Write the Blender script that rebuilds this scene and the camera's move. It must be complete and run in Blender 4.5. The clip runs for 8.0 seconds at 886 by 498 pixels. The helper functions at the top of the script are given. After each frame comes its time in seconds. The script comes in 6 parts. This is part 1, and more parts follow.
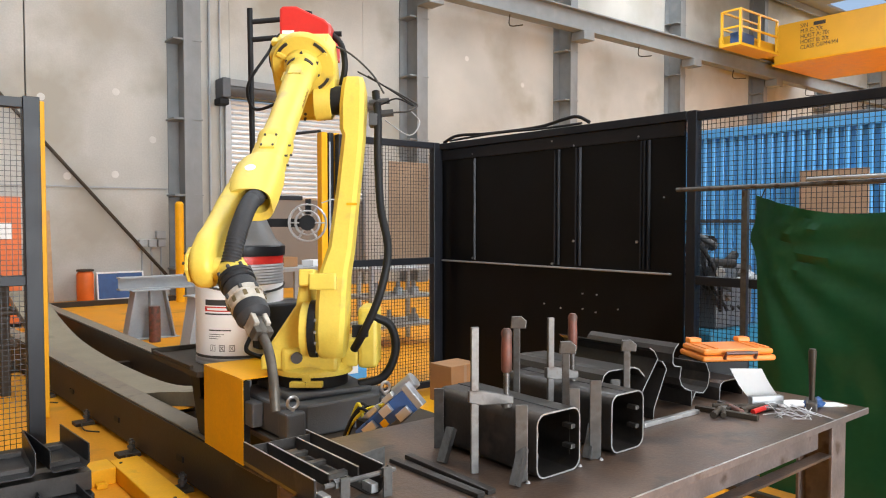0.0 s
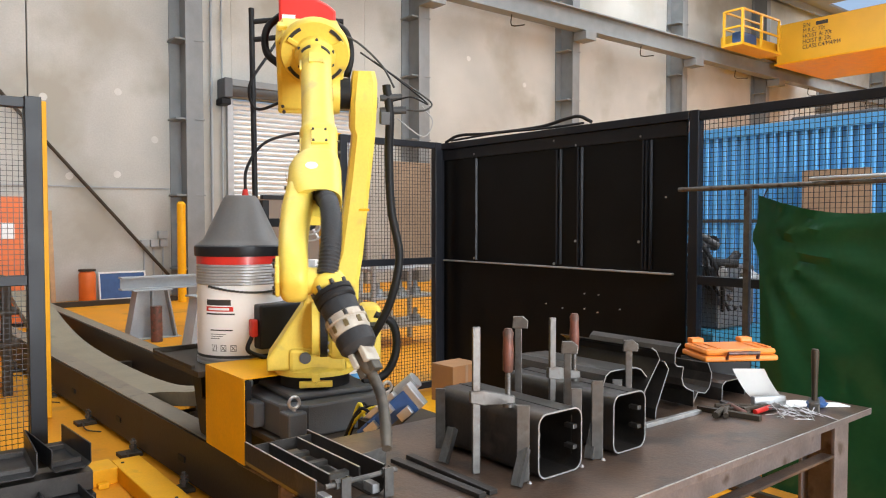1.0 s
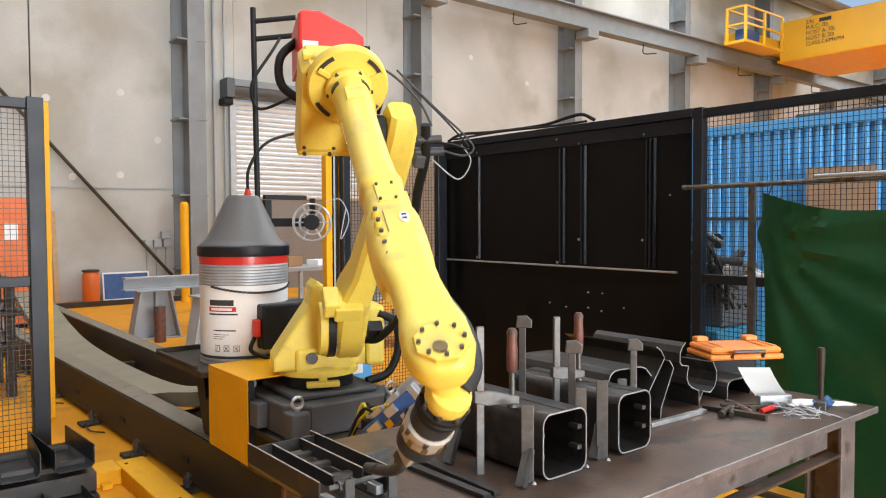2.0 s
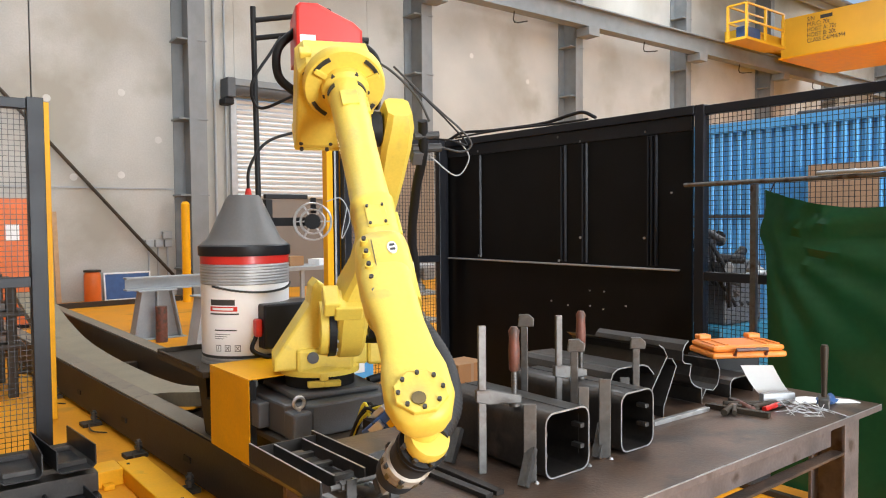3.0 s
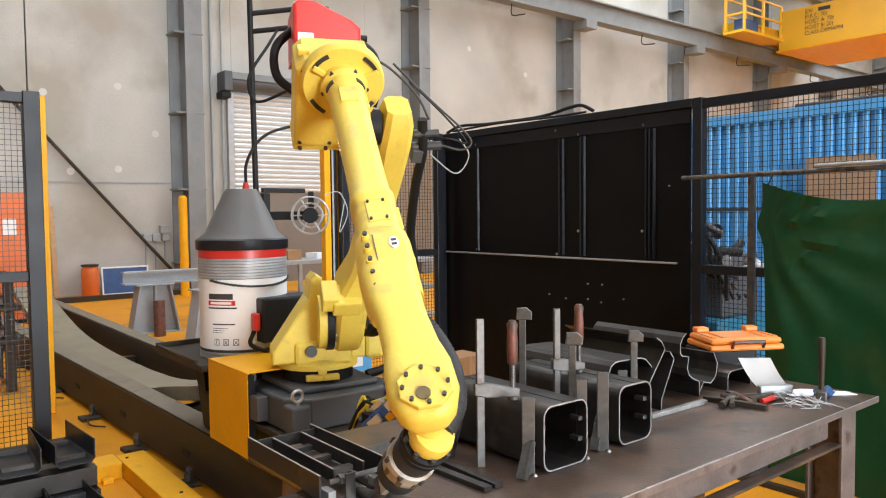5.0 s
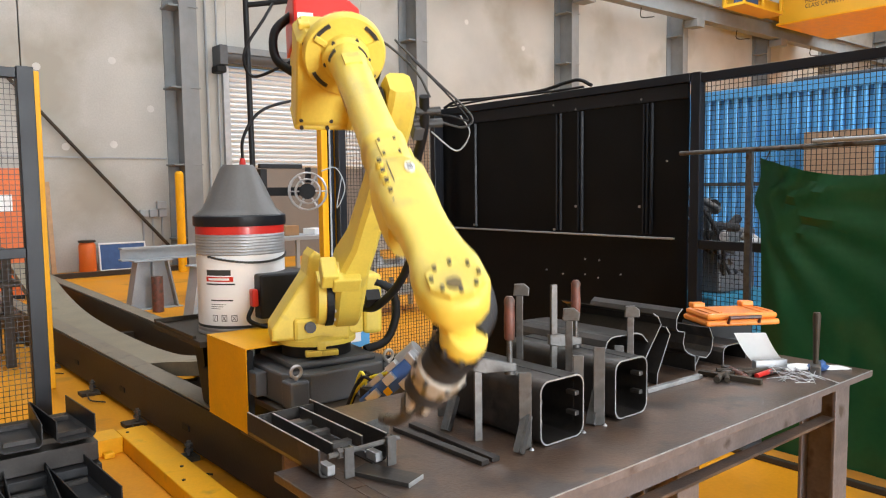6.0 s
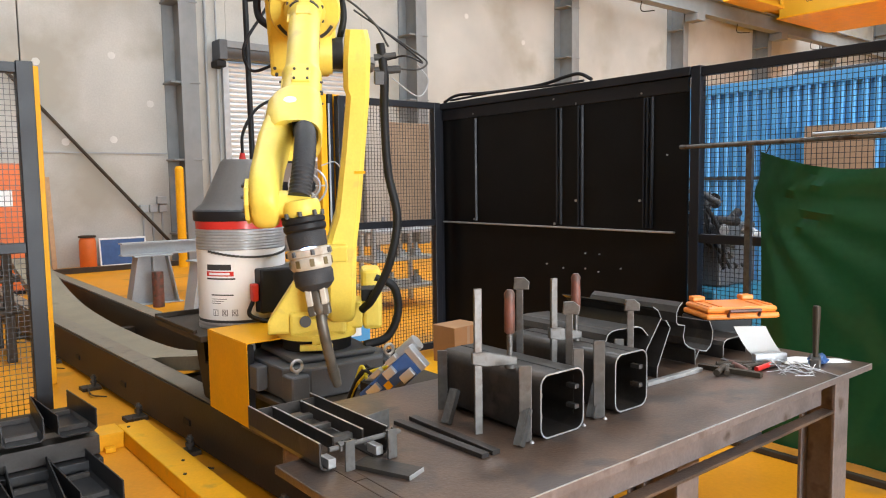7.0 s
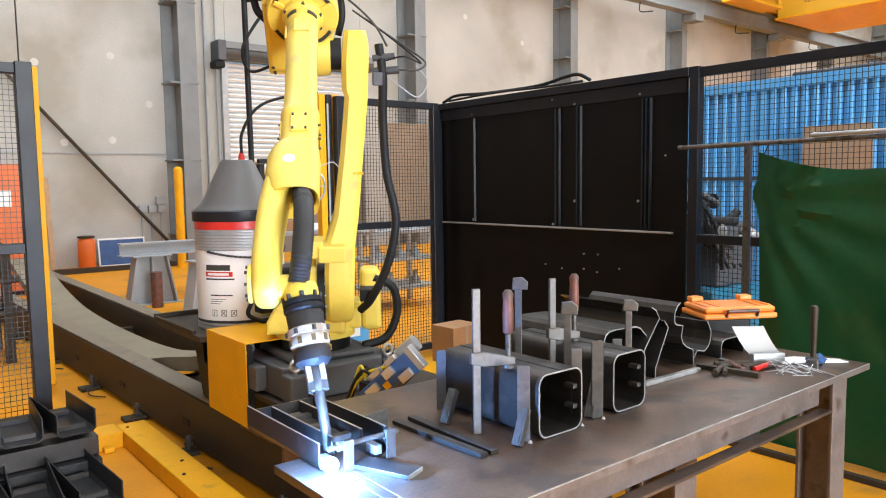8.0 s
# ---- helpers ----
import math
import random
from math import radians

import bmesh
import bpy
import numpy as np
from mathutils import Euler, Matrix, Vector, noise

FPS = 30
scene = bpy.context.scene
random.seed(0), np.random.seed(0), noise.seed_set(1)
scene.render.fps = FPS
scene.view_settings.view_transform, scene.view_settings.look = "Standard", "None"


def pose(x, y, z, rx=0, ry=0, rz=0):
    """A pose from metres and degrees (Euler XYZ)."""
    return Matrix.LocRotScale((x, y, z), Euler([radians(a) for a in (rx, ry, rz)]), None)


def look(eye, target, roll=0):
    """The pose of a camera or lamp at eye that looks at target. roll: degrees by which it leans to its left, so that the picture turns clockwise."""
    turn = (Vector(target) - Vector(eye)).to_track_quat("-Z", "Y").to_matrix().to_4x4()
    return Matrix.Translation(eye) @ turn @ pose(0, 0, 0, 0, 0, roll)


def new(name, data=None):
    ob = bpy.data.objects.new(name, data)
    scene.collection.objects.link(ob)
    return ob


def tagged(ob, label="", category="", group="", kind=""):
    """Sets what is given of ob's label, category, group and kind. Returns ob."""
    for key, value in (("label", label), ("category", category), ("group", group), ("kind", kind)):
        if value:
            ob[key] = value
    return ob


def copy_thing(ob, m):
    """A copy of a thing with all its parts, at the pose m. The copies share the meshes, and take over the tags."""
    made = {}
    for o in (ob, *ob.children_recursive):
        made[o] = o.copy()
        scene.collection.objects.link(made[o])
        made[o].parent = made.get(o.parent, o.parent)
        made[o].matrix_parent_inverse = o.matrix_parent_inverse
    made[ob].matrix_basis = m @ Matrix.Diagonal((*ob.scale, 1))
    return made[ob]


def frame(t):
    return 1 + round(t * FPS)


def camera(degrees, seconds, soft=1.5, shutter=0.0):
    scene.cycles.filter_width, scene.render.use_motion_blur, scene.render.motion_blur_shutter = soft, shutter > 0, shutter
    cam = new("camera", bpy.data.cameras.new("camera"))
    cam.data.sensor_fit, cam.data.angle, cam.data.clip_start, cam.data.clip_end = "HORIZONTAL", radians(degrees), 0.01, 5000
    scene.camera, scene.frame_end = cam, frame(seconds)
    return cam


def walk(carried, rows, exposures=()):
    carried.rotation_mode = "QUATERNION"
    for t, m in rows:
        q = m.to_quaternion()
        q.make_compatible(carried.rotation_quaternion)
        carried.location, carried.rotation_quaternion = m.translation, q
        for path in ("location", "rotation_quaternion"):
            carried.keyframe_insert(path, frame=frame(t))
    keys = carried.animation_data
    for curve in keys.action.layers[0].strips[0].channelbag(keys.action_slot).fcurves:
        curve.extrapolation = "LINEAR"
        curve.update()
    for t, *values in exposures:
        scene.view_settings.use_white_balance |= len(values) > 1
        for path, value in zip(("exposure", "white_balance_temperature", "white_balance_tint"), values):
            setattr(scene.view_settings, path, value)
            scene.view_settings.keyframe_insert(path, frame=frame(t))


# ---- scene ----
cam = camera(62.2, 8.0, soft=1.1, shutter=0.5)
PATH = [
    (0, (0.016, 0.011, 1.599), (1.275, 1.564, 1.528), -0.0),
    (0.5, (0.018, 0.012, 1.599), (1.275, 1.566, 1.528), -0.0),
    (1, (0.02, 0.014, 1.598), (1.275, 1.57, 1.527), -0.0),
    (1.5, (0.024, 0.019, 1.599), (1.275, 1.577, 1.527), -0.1),
    (3, (0.036, 0.033, 1.598), (1.281, 1.596, 1.521), -0.5),
    (3.5, (0.036, 0.033, 1.599), (1.281, 1.596, 1.52), -0.5),
    (4, (0.035, 0.031, 1.601), (1.281, 1.593, 1.519), -0.6),
    (4.5, (0.036, 0.034, 1.598), (1.284, 1.594, 1.516), -0.6),
    (4.7, (0.036, 0.034, 1.598), (1.284, 1.594, 1.514), -0.6),
    (5.8, (0.034, 0.031, 1.601), (1.285, 1.583, 1.4525), -0.7),
    (6, (0.034, 0.031, 1.602), (1.285, 1.583, 1.44), -0.7),
    (6.5, (0.035, 0.031, 1.599), (1.285, 1.582, 1.423), -0.7),
    (7, (0.033, 0.029, 1.599), (1.282, 1.58, 1.423), -0.8),
    (7.5, (0.03, 0.024, 1.599), (1.28, 1.575, 1.423), -0.8),
    (8, (0.03, 0.024, 1.599), (1.282, 1.574, 1.424), -0.8),
]
walk(cam, [(t, look(eye, target, roll)) for t, eye, target, roll in PATH],
     exposures=[(0, 0.08), (4.7, 0.06), (6.0, 0.02), (6.6, 0.06), (7.3, 0.2), (8, 0.22)])

# ---- light ----
world = bpy.data.worlds.new("world")
scene.world = world
world.use_nodes = True
_sky = world.node_tree.nodes.new("ShaderNodeTexSky")
_sky.sky_type, _sky.sun_disc = "NISHITA", False
_sky.sun_elevation, _sky.sun_rotation = radians(50), radians(120)
_bg = world.node_tree.nodes["Background"]
_bg.inputs["Strength"].default_value = 0.12
world.node_tree.links.new(_sky.outputs[0], _bg.inputs["Color"])


def add_area_lamp(x, y, z, sx, sy, watts):
    d = bpy.data.lights.new("sky_or_fill_lamp", "AREA")
    d.shape, d.size, d.size_y, d.energy, d.color = "RECTANGLE", sx, sy, watts, (0.87, 0.94, 1.0)
    ob = new("sky_or_fill_lamp", d)
    ob.matrix_world = pose(x, y, z)
    return ob


SKY = [(-8, 2.0), (2, 2.0), (12, 2.0), (22, 2.0), (36.2, 2.2)]
for (_x, _w), _p in zip(SKY, (520, 1350, 1900, 2700, 3600)):
    add_area_lamp(_x, 2.0, 11.38, _w, 26, _p)


# added front fill, placed in an assumed, unseen vehicle door behind the camera
front_fill = add_area_lamp(2.0, -15.9, 2.6, 7.6, 4.8, 4400)
front_fill.matrix_world = pose(2.0, -15.9, 2.6, 90, 0, 0)


# ---- materials ----
def mat(name, color, rough=0.5, metal=0.0, var=0.12, scale=6.0, bump=0.08, bscale=60.0, stain=None, stain_at=0.62, stain_scale=2.0, per_object=0.0, coat=0.0, spec=0.5):
    m = bpy.data.materials.new(name)
    m.use_nodes = True
    nt = m.node_tree
    b = nt.nodes["Principled BSDF"]
    b.inputs["Metallic"].default_value = metal
    b.inputs["Coat Weight"].default_value = coat
    b.inputs["Specular IOR Level"].default_value = spec
    tc = nt.nodes.new("ShaderNodeTexCoord")

    def noise_tex(sc, detail=5.0):
        n = nt.nodes.new("ShaderNodeTexNoise")
        n.inputs["Scale"].default_value, n.inputs["Detail"].default_value = sc, detail
        nt.links.new(tc.outputs["Object"], n.inputs["Vector"])
        return n

    n1, n2 = noise_tex(scale), noise_tex(bscale, 3.0)
    ramp = nt.nodes.new("ShaderNodeMapRange")
    ramp.inputs["From Min"].default_value, ramp.inputs["From Max"].default_value = 0.3, 0.7
    ramp.inputs["To Min"].default_value, ramp.inputs["To Max"].default_value = 1 - var, 1 + var
    nt.links.new(n1.outputs["Fac"], ramp.inputs["Value"])
    fine = nt.nodes.new("ShaderNodeMapRange")
    fine.inputs["From Min"].default_value, fine.inputs["From Max"].default_value = 0.3, 0.7
    fine.inputs["To Min"].default_value, fine.inputs["To Max"].default_value = 1 - var * 0.4, 1 + var * 0.4
    nt.links.new(n2.outputs["Fac"], fine.inputs["Value"])
    mul = nt.nodes.new("ShaderNodeMath")
    mul.operation = "MULTIPLY"
    nt.links.new(ramp.outputs[0], mul.inputs[0])
    nt.links.new(fine.outputs[0], mul.inputs[1])
    last = mul.outputs[0]
    if per_object:
        info = nt.nodes.new("ShaderNodeObjectInfo")
        mr = nt.nodes.new("ShaderNodeMapRange")
        mr.inputs["To Min"].default_value, mr.inputs["To Max"].default_value = 1 - per_object, 1 + per_object
        nt.links.new(info.outputs["Random"], mr.inputs["Value"])
        mul2 = nt.nodes.new("ShaderNodeMath")
        mul2.operation = "MULTIPLY"
        nt.links.new(last, mul2.inputs[0])
        nt.links.new(mr.outputs[0], mul2.inputs[1])
        last = mul2.outputs[0]
    vm = nt.nodes.new("ShaderNodeVectorMath")
    vm.operation = "SCALE"
    vm.inputs[0].default_value = color
    nt.links.new(last, vm.inputs["Scale"])
    col = vm.outputs[0]
    if stain:
        n3 = noise_tex(stain_scale, 8.0)
        sr = nt.nodes.new("ShaderNodeMapRange")
        sr.inputs["From Min"].default_value, sr.inputs["From Max"].default_value = stain_at, stain_at + 0.12
        nt.links.new(n3.outputs["Fac"], sr.inputs["Value"])
        mix = nt.nodes.new("ShaderNodeMix")
        mix.data_type = "RGBA"
        mix.inputs["B"].default_value = (*stain, 1)
        nt.links.new(sr.outputs[0], mix.inputs["Factor"])
        nt.links.new(col, mix.inputs["A"])
        col = mix.outputs["Result"]
    nt.links.new(col, b.inputs["Base Color"])
    rr = nt.nodes.new("ShaderNodeMapRange")
    rr.inputs["To Min"].default_value, rr.inputs["To Max"].default_value = max(0.05, rough - 0.12), min(1, rough + 0.12)
    nt.links.new(n1.outputs["Fac"], rr.inputs["Value"])
    nt.links.new(rr.outputs[0], b.inputs["Roughness"])
    if bump:
        bp = nt.nodes.new("ShaderNodeBump")
        bp.inputs["Strength"].default_value, bp.inputs["Distance"].default_value = bump, 0.01
        nt.links.new(n2.outputs["Fac"], bp.inputs["Height"])
        nt.links.new(bp.outputs[0], b.inputs["Normal"])
    return m


def glow(name, color, strength):
    m = bpy.data.materials.new(name)
    m.use_nodes = True
    b = m.node_tree.nodes["Principled BSDF"]
    b.inputs["Base Color"].default_value = (*color, 1)
    b.inputs["Emission Color"].default_value = (*color, 1)
    b.inputs["Emission Strength"].default_value = strength
    return m


M_CONC = mat("concrete", (0.445, 0.437, 0.405), 0.85, 0, 0.13, 0.55, 0.15, 30, stain=(0.355, 0.335, 0.285), stain_at=0.52, stain_scale=0.42)
M_FLOOR = mat("painted_floor", (0.70, 0.285, 0.012), 0.50, 0, 0.12, 1.2, 0.06, 40, stain=(0.46, 0.21, 0.03), stain_at=0.56, stain_scale=1.6, spec=0.2)
M_COL = mat("grey_steel_paint", (0.20, 0.21, 0.215), 0.55, 0, 0.10, 3, 0.05, 50, stain=(0.25, 0.25, 0.24), stain_scale=1.5)
M_LGREY = mat("light_grey_paint", (0.33, 0.35, 0.365), 0.5, 0, 0.10, 4, 0.05, 50, stain=(0.3, 0.25, 0.2), stain_at=0.66)
M_PLUG = mat("pale_mortar", (0.58, 0.57, 0.54), 0.9, 0, 0.06, 6, 0.05)
M_ROOF = mat("roof_sheet", (0.30, 0.30, 0.30), 0.6, 0, 0.08, 1, 0.05)
M_BLACK = mat("black_frame_paint", (0.010, 0.011, 0.015), 0.40, 0, 0.2, 5, 0.04, 80, spec=0.3)
M_PANEL = mat("black_sheet", (0.0045, 0.0045, 0.0048), 0.34, 0, 0.25, 3, 0.03, 60, spec=0.16)
M_WIRE = mat("black_wire", (0.02, 0.02, 0.022), 0.45, 0.2, 0.1, 5, 0)
M_YEL = mat("robot_yellow", (0.74, 0.56, 0.085), 0.50, 0, 0.08, 5, 0.05, 90, stain=(0.56, 0.41, 0.09), stain_at=0.60, stain_scale=7)
M_SAFE = mat("safety_yellow", (0.80, 0.38, 0.006), 0.45, 0, 0.09, 4, 0.04, 60, stain=(0.45, 0.26, 0.04), stain_at=0.65, stain_scale=4, spec=0.25)
M_CRANE = mat("crane_yellow", (0.74, 0.41, 0.02), 0.45, 0, 0.06, 1, 0.02)
M_DGREY = mat("dark_grey_casting", (0.080, 0.084, 0.090), 0.5, 0.1, 0.12, 8, 0.12, 120)
M_BLK = mat("black_rubber", (0.010, 0.010, 0.011), 0.55, 0, 0.2, 10, 0.05, spec=0.25)
M_HOSE = mat("grey_conduit", (0.028, 0.028, 0.030), 0.6, 0, 0.2, 20, 0.1, 200, spec=0.3)
M_RAIL = mat("weathered_rail", (0.052, 0.040, 0.029), 0.55, 0.15, 0.2, 3, 0.1, 60, stain=(0.060, 0.042, 0.027), stain_at=0.60, stain_scale=3, spec=0.2)
M_RAILTOP = mat("dusty_rail_top", (0.20, 0.165, 0.12), 0.6, 0.2, 0.15, 5, 0.08, 60, stain=(0.1, 0.08, 0.06), stain_scale=6)
M_TABLE = mat("scaled_steel_plate", (0.125, 0.080, 0.056), 0.38, 0.3, 0.34, 4.5, 0.12, 110, stain=(0.075, 0.055, 0.046), stain_at=0.50, stain_scale=7)
M_TEDGE = mat("worn_steel_edge", (0.20, 0.165, 0.155), 0.5, 0.45, 0.22, 9, 0.12, 70, stain=(0.10, 0.07, 0.055), stain_at=0.58, stain_scale=9)
M_TUBE = mat("dark_mill_steel", (0.042, 0.037, 0.034), 0.36, 0.35, 0.3, 6, 0.05, 90, stain=(0.085, 0.068, 0.058), stain_at=0.60, stain_scale=8, spec=0.4)
M_OILED = mat("oiled_black_steel", (0.022, 0.022, 0.024), 0.38, 0.3, 0.3, 6, 0.06, 90, stain=(0.035, 0.03, 0.026), stain_at=0.60, stain_scale=8, spec=0.4)
M_CUT = mat("bright_cut_edge", (0.46, 0.46, 0.46), 0.35, 0.6, 0.15, 30, 0.05)
M_CLAMP = mat("clamp_steel", (0.115, 0.110, 0.105), 0.42, 0.6, 0.28, 14, 0.08, stain=(0.070, 0.048, 0.036), stain_at=0.54, stain_scale=14, per_object=0.18)
M_WOODH = mat("worn_handle", (0.14, 0.05, 0.035), 0.5, 0, 0.3, 14, 0.08, stain=(0.07, 0.045, 0.035), stain_at=0.5, stain_scale=12)
M_RED = mat("red_paint", (0.60, 0.025, 0.018), 0.4, 0, 0.06, 5, 0.02, coat=0.15)
M_WHITE = mat("white_print", (0.86, 0.86, 0.86), 0.5, 0, 0.03, 5, 0.02)
M_PAPER = mat("paper", (0.90, 0.90, 0.89), 0.7, 0, 0.02, 5, 0.01)
M_INK = mat("dark_ink", (0.04, 0.04, 0.04), 0.6, 0, 0.1)
M_CONE = mat("grey_plastic", (0.105, 0.10, 0.095), 0.5, 0, 0.1, 5, 0.05, stain=(0.3, 0.29, 0.28), stain_at=0.72, stain_scale=7)
M_CHROME = mat("bright_metal", (0.52, 0.52, 0.53), 0.36, 0.75, 0.08, 14, 0.0)
M_BLUE = mat("blue_paint", (0.035, 0.09, 0.24), 0.4, 0.1, 0.15, 8, 0.03)
M_CBLUE = mat("container_blue", (0.10, 0.38, 0.74), 0.45, 0, 0.08, 2, 0.03, stain=(0.12, 0.30, 0.55), stain_at=0.62)
# teal made darker so the colour carries the shadow over the machine
M_TEAL_SHADE = mat("shaded_teal_paint", (0.02, 0.16, 0.26), 0.45, 0, 0.15, 5, 0.04)
M_GREEN = mat("green_vinyl", (0.018, 0.098, 0.038), 0.20, 0, 0.12, 1.5, 0.02, 30)
M_ORANGE = mat("orange_plastic", (0.80, 0.24, 0.03), 0.42, 0, 0.06, 8, 0.02)
M_OSTEEL = mat("orange_steel", (0.72, 0.15, 0.02), 0.5, 0, 0.1, 3, 0.03)
M_CARD = mat("cardboard", (0.36, 0.19, 0.085), 0.8, 0, 0.07, 6, 0.04)
M_BOARD = mat("brown_board", (0.36, 0.235, 0.15), 0.75, 0, 0.08, 3, 0.05)
M_WOOD = mat("pine_timber", (0.48, 0.30, 0.16), 0.7, 0, 0.15, 8, 0.06)
M_SHUT = mat("shutter_sheet", (0.74, 0.75, 0.76), 0.36, 0.2, 0.05, 3, 0.02)
M_GALV = mat("galvanised", (0.42, 0.43, 0.44), 0.45, 0.6, 0.12, 8, 0.03)
M_BROWNW = mat("taupe_panel", (0.20, 0.17, 0.145), 0.6, 0, 0.06, 2, 0.03)
M_YCAB = mat("yellow_cable", (0.75, 0.62, 0.03), 0.45, 0, 0.05)
M_TORCH = mat("sooty_torch_metal", (0.085, 0.074, 0.060), 0.45, 0.4, 0.25, 18, 0.06, stain=(0.05, 0.045, 0.04), stain_at=0.55, stain_scale=16)
M_COLLAR = mat("stained_white_collar", (0.42, 0.38, 0.32), 0.5, 0.1, 0.2, 20, 0.04, stain=(0.28, 0.22, 0.16), stain_at=0.55, stain_scale=18)
M_STAIN = mat("grease_stain", (0.12, 0.085, 0.03), 0.6, 0, 0.3, 20, 0.05)
M_BRASS = mat("brass", (0.5, 0.33, 0.12), 0.35, 0.9, 0.1, 10, 0)
M_CHAIN = mat("dusty_cable_carrier", (0.24, 0.205, 0.145), 0.65, 0, 0.14, 3, 0.06, 40, stain=(0.19, 0.16, 0.11), stain_scale=3, spec=0.25)
M_GLASSY = mat("screen_glass", (0.03, 0.04, 0.05), 0.15)
M_ARC = glow("welding_arc", (0.16, 0.40, 1.0), 3800.0)


# ---- mesh helpers ----
def part(name, bm, material, parent=None, label="", smooth=False):
    me = bpy.data.meshes.new(name)
    bmesh.ops.recalc_face_normals(bm, faces=bm.faces[:])
    bm.to_mesh(me)
    bm.free()
    mats = material if isinstance(material, (list, tuple)) else [material]
    for x in mats:
        me.materials.append(x)
    if smooth:
        for p in me.polygons:
            p.use_smooth = True
        me.set_sharp_from_angle(angle=radians(38))
    ob = new(name, me)
    if parent is not None:
        ob.parent = parent
    if label:
        ob["label"] = label
    return ob


def thing(name, label, category, m=None, group="", kind=""):
    ob = new(name)
    ob.empty_display_size = 0.1
    if m is not None:
        ob.matrix_world = m
    return tagged(ob, label, category, group, kind)


def B(bm, x0, x1, y0, y1, z0, z1, bev=0.0, m=None, mi=0):
    """A box, bevelled if asked."""
    r = bmesh.ops.create_cube(bm, size=1)
    vs = r["verts"]
    for v in vs:
        v.co = Vector(((x0 + x1) / 2 + v.co.x * (x1 - x0), (y0 + y1) / 2 + v.co.y * (y1 - y0), (z0 + z1) / 2 + v.co.z * (z1 - z0)))
    fs = list({f for v in vs for f in v.link_faces})
    if bev:
        es = list({e for v in vs for e in v.link_edges})
        o = bmesh.ops.bevel(bm, geom=es, offset=bev, segments=2, profile=0.5, affect="EDGES")
        vs = list({v for f in o["faces"] for v in f.verts} | {v for v in vs if v.is_valid})
        fs = list({f for v in vs for f in v.link_faces})
    if m is not None:
        bmesh.ops.transform(bm, matrix=m, verts=vs)
    for f in fs:
        f.material_index = mi
    return vs


def C(bm, p, q, r, r2=None, seg=16, caps=True, mi=0):
    """A cylinder or cone from p to q."""
    p, q = Vector(p), Vector(q)
    d = q - p
    o = bmesh.ops.create_cone(bm, cap_ends=caps, segments=seg, radius1=r, radius2=r if r2 is None else r2, depth=d.length)
    m = Matrix.Translation((p + q) / 2) @ d.to_track_quat("Z", "Y").to_matrix().to_4x4()
    bmesh.ops.transform(bm, matrix=m, verts=o["verts"])
    if mi:
        for f in {f for v in o["verts"] for f in v.link_faces}:
            f.material_index = mi
    return o["verts"]


def lathe(bm, prof, seg=40, m=None, mi=0):
    """Turn a profile of (radius, height) round z."""
    rings = []
    for r, z in prof:
        rings.append([bm.verts.new((r * math.cos(2 * math.pi * k / seg), r * math.sin(2 * math.pi * k / seg), z)) for k in range(seg)])
    for a, b in zip(rings, rings[1:]):
        for k in range(seg):
            f = bm.faces.new((a[k], a[(k + 1) % seg], b[(k + 1) % seg], b[k]))
            f.material_index = mi
    for ring in (rings[0], rings[-1]):
        bm.faces.new(ring).material_index = mi
    if m is not None:
        bmesh.ops.transform(bm, matrix=m, verts=[v for g in rings for v in g])


def loft(bm, rings, caps=True):
    """Join rings of equal count into a skin."""
    rs = [[bm.verts.new(p) for p in ring] for ring in rings]
    n = len(rs[0])
    for a, b in zip(rs, rs[1:]):
        for k in range(n):
            bm.faces.new((a[k], a[(k + 1) % n], b[(k + 1) % n], b[k]))
    if caps:
        bm.faces.new(rs[0])
        bm.faces.new(rs[-1])


def ell(x, cy, cz, ry, rz, n=24, e=2.6):
    """A rounded section across x."""
    out = []
    for k in range(n):
        a = 2 * math.pi * k / n
        c, s = math.cos(a), math.sin(a)
        out.append((x, cy + ry * math.copysign(abs(c) ** (2 / e), c), cz + rz * math.copysign(abs(s) ** (2 / e), s)))
    return out


def prism(bm, pts, h0, h1, plane="xz", bev=0.0, mi=0):
    """Extrude an outline between h0 and h1 across its plane."""
    def at(p, h):
        return {"xz": (p[0], h, p[1]), "xy": (p[0], p[1], h), "yz": (h, p[0], p[1])}[plane]
    a = [bm.verts.new(at(p, h0)) for p in pts]
    b = [bm.verts.new(at(p, h1)) for p in pts]
    n = len(pts)
    fs = [bm.faces.new(a), bm.faces.new(b)]
    for k in range(n):
        fs.append(bm.faces.new((a[k], a[(k + 1) % n], b[(k + 1) % n], b[k])))
    if bev:
        bmesh.ops.recalc_face_normals(bm, faces=fs)
        es = list({e for f in fs[:2] for e in f.edges})
        bmesh.ops.bevel(bm, geom=es, offset=bev, segments=2, profile=0.5, affect="EDGES")
    for f in fs:
        if f.is_valid:
            f.material_index = mi


def smooth_path(pts, sub=8):
    """A smooth line through pts."""
    P = [Vector(p) for p in pts]
    P = [2 * P[0] - P[1]] + P + [2 * P[-1] - P[-2]]
    out = []
    for i in range(1, len(P) - 2):
        for k in range(sub):
            t = k / sub
            out.append(0.5 * ((2 * P[i]) + (P[i + 1] - P[i - 1]) * t + (2 * P[i - 1] - 5 * P[i] + 4 * P[i + 1] - P[i + 2]) * t * t + (3 * P[i] - P[i - 1] - 3 * P[i + 1] + P[i + 2]) * t ** 3))
    return out + [P[-2]]


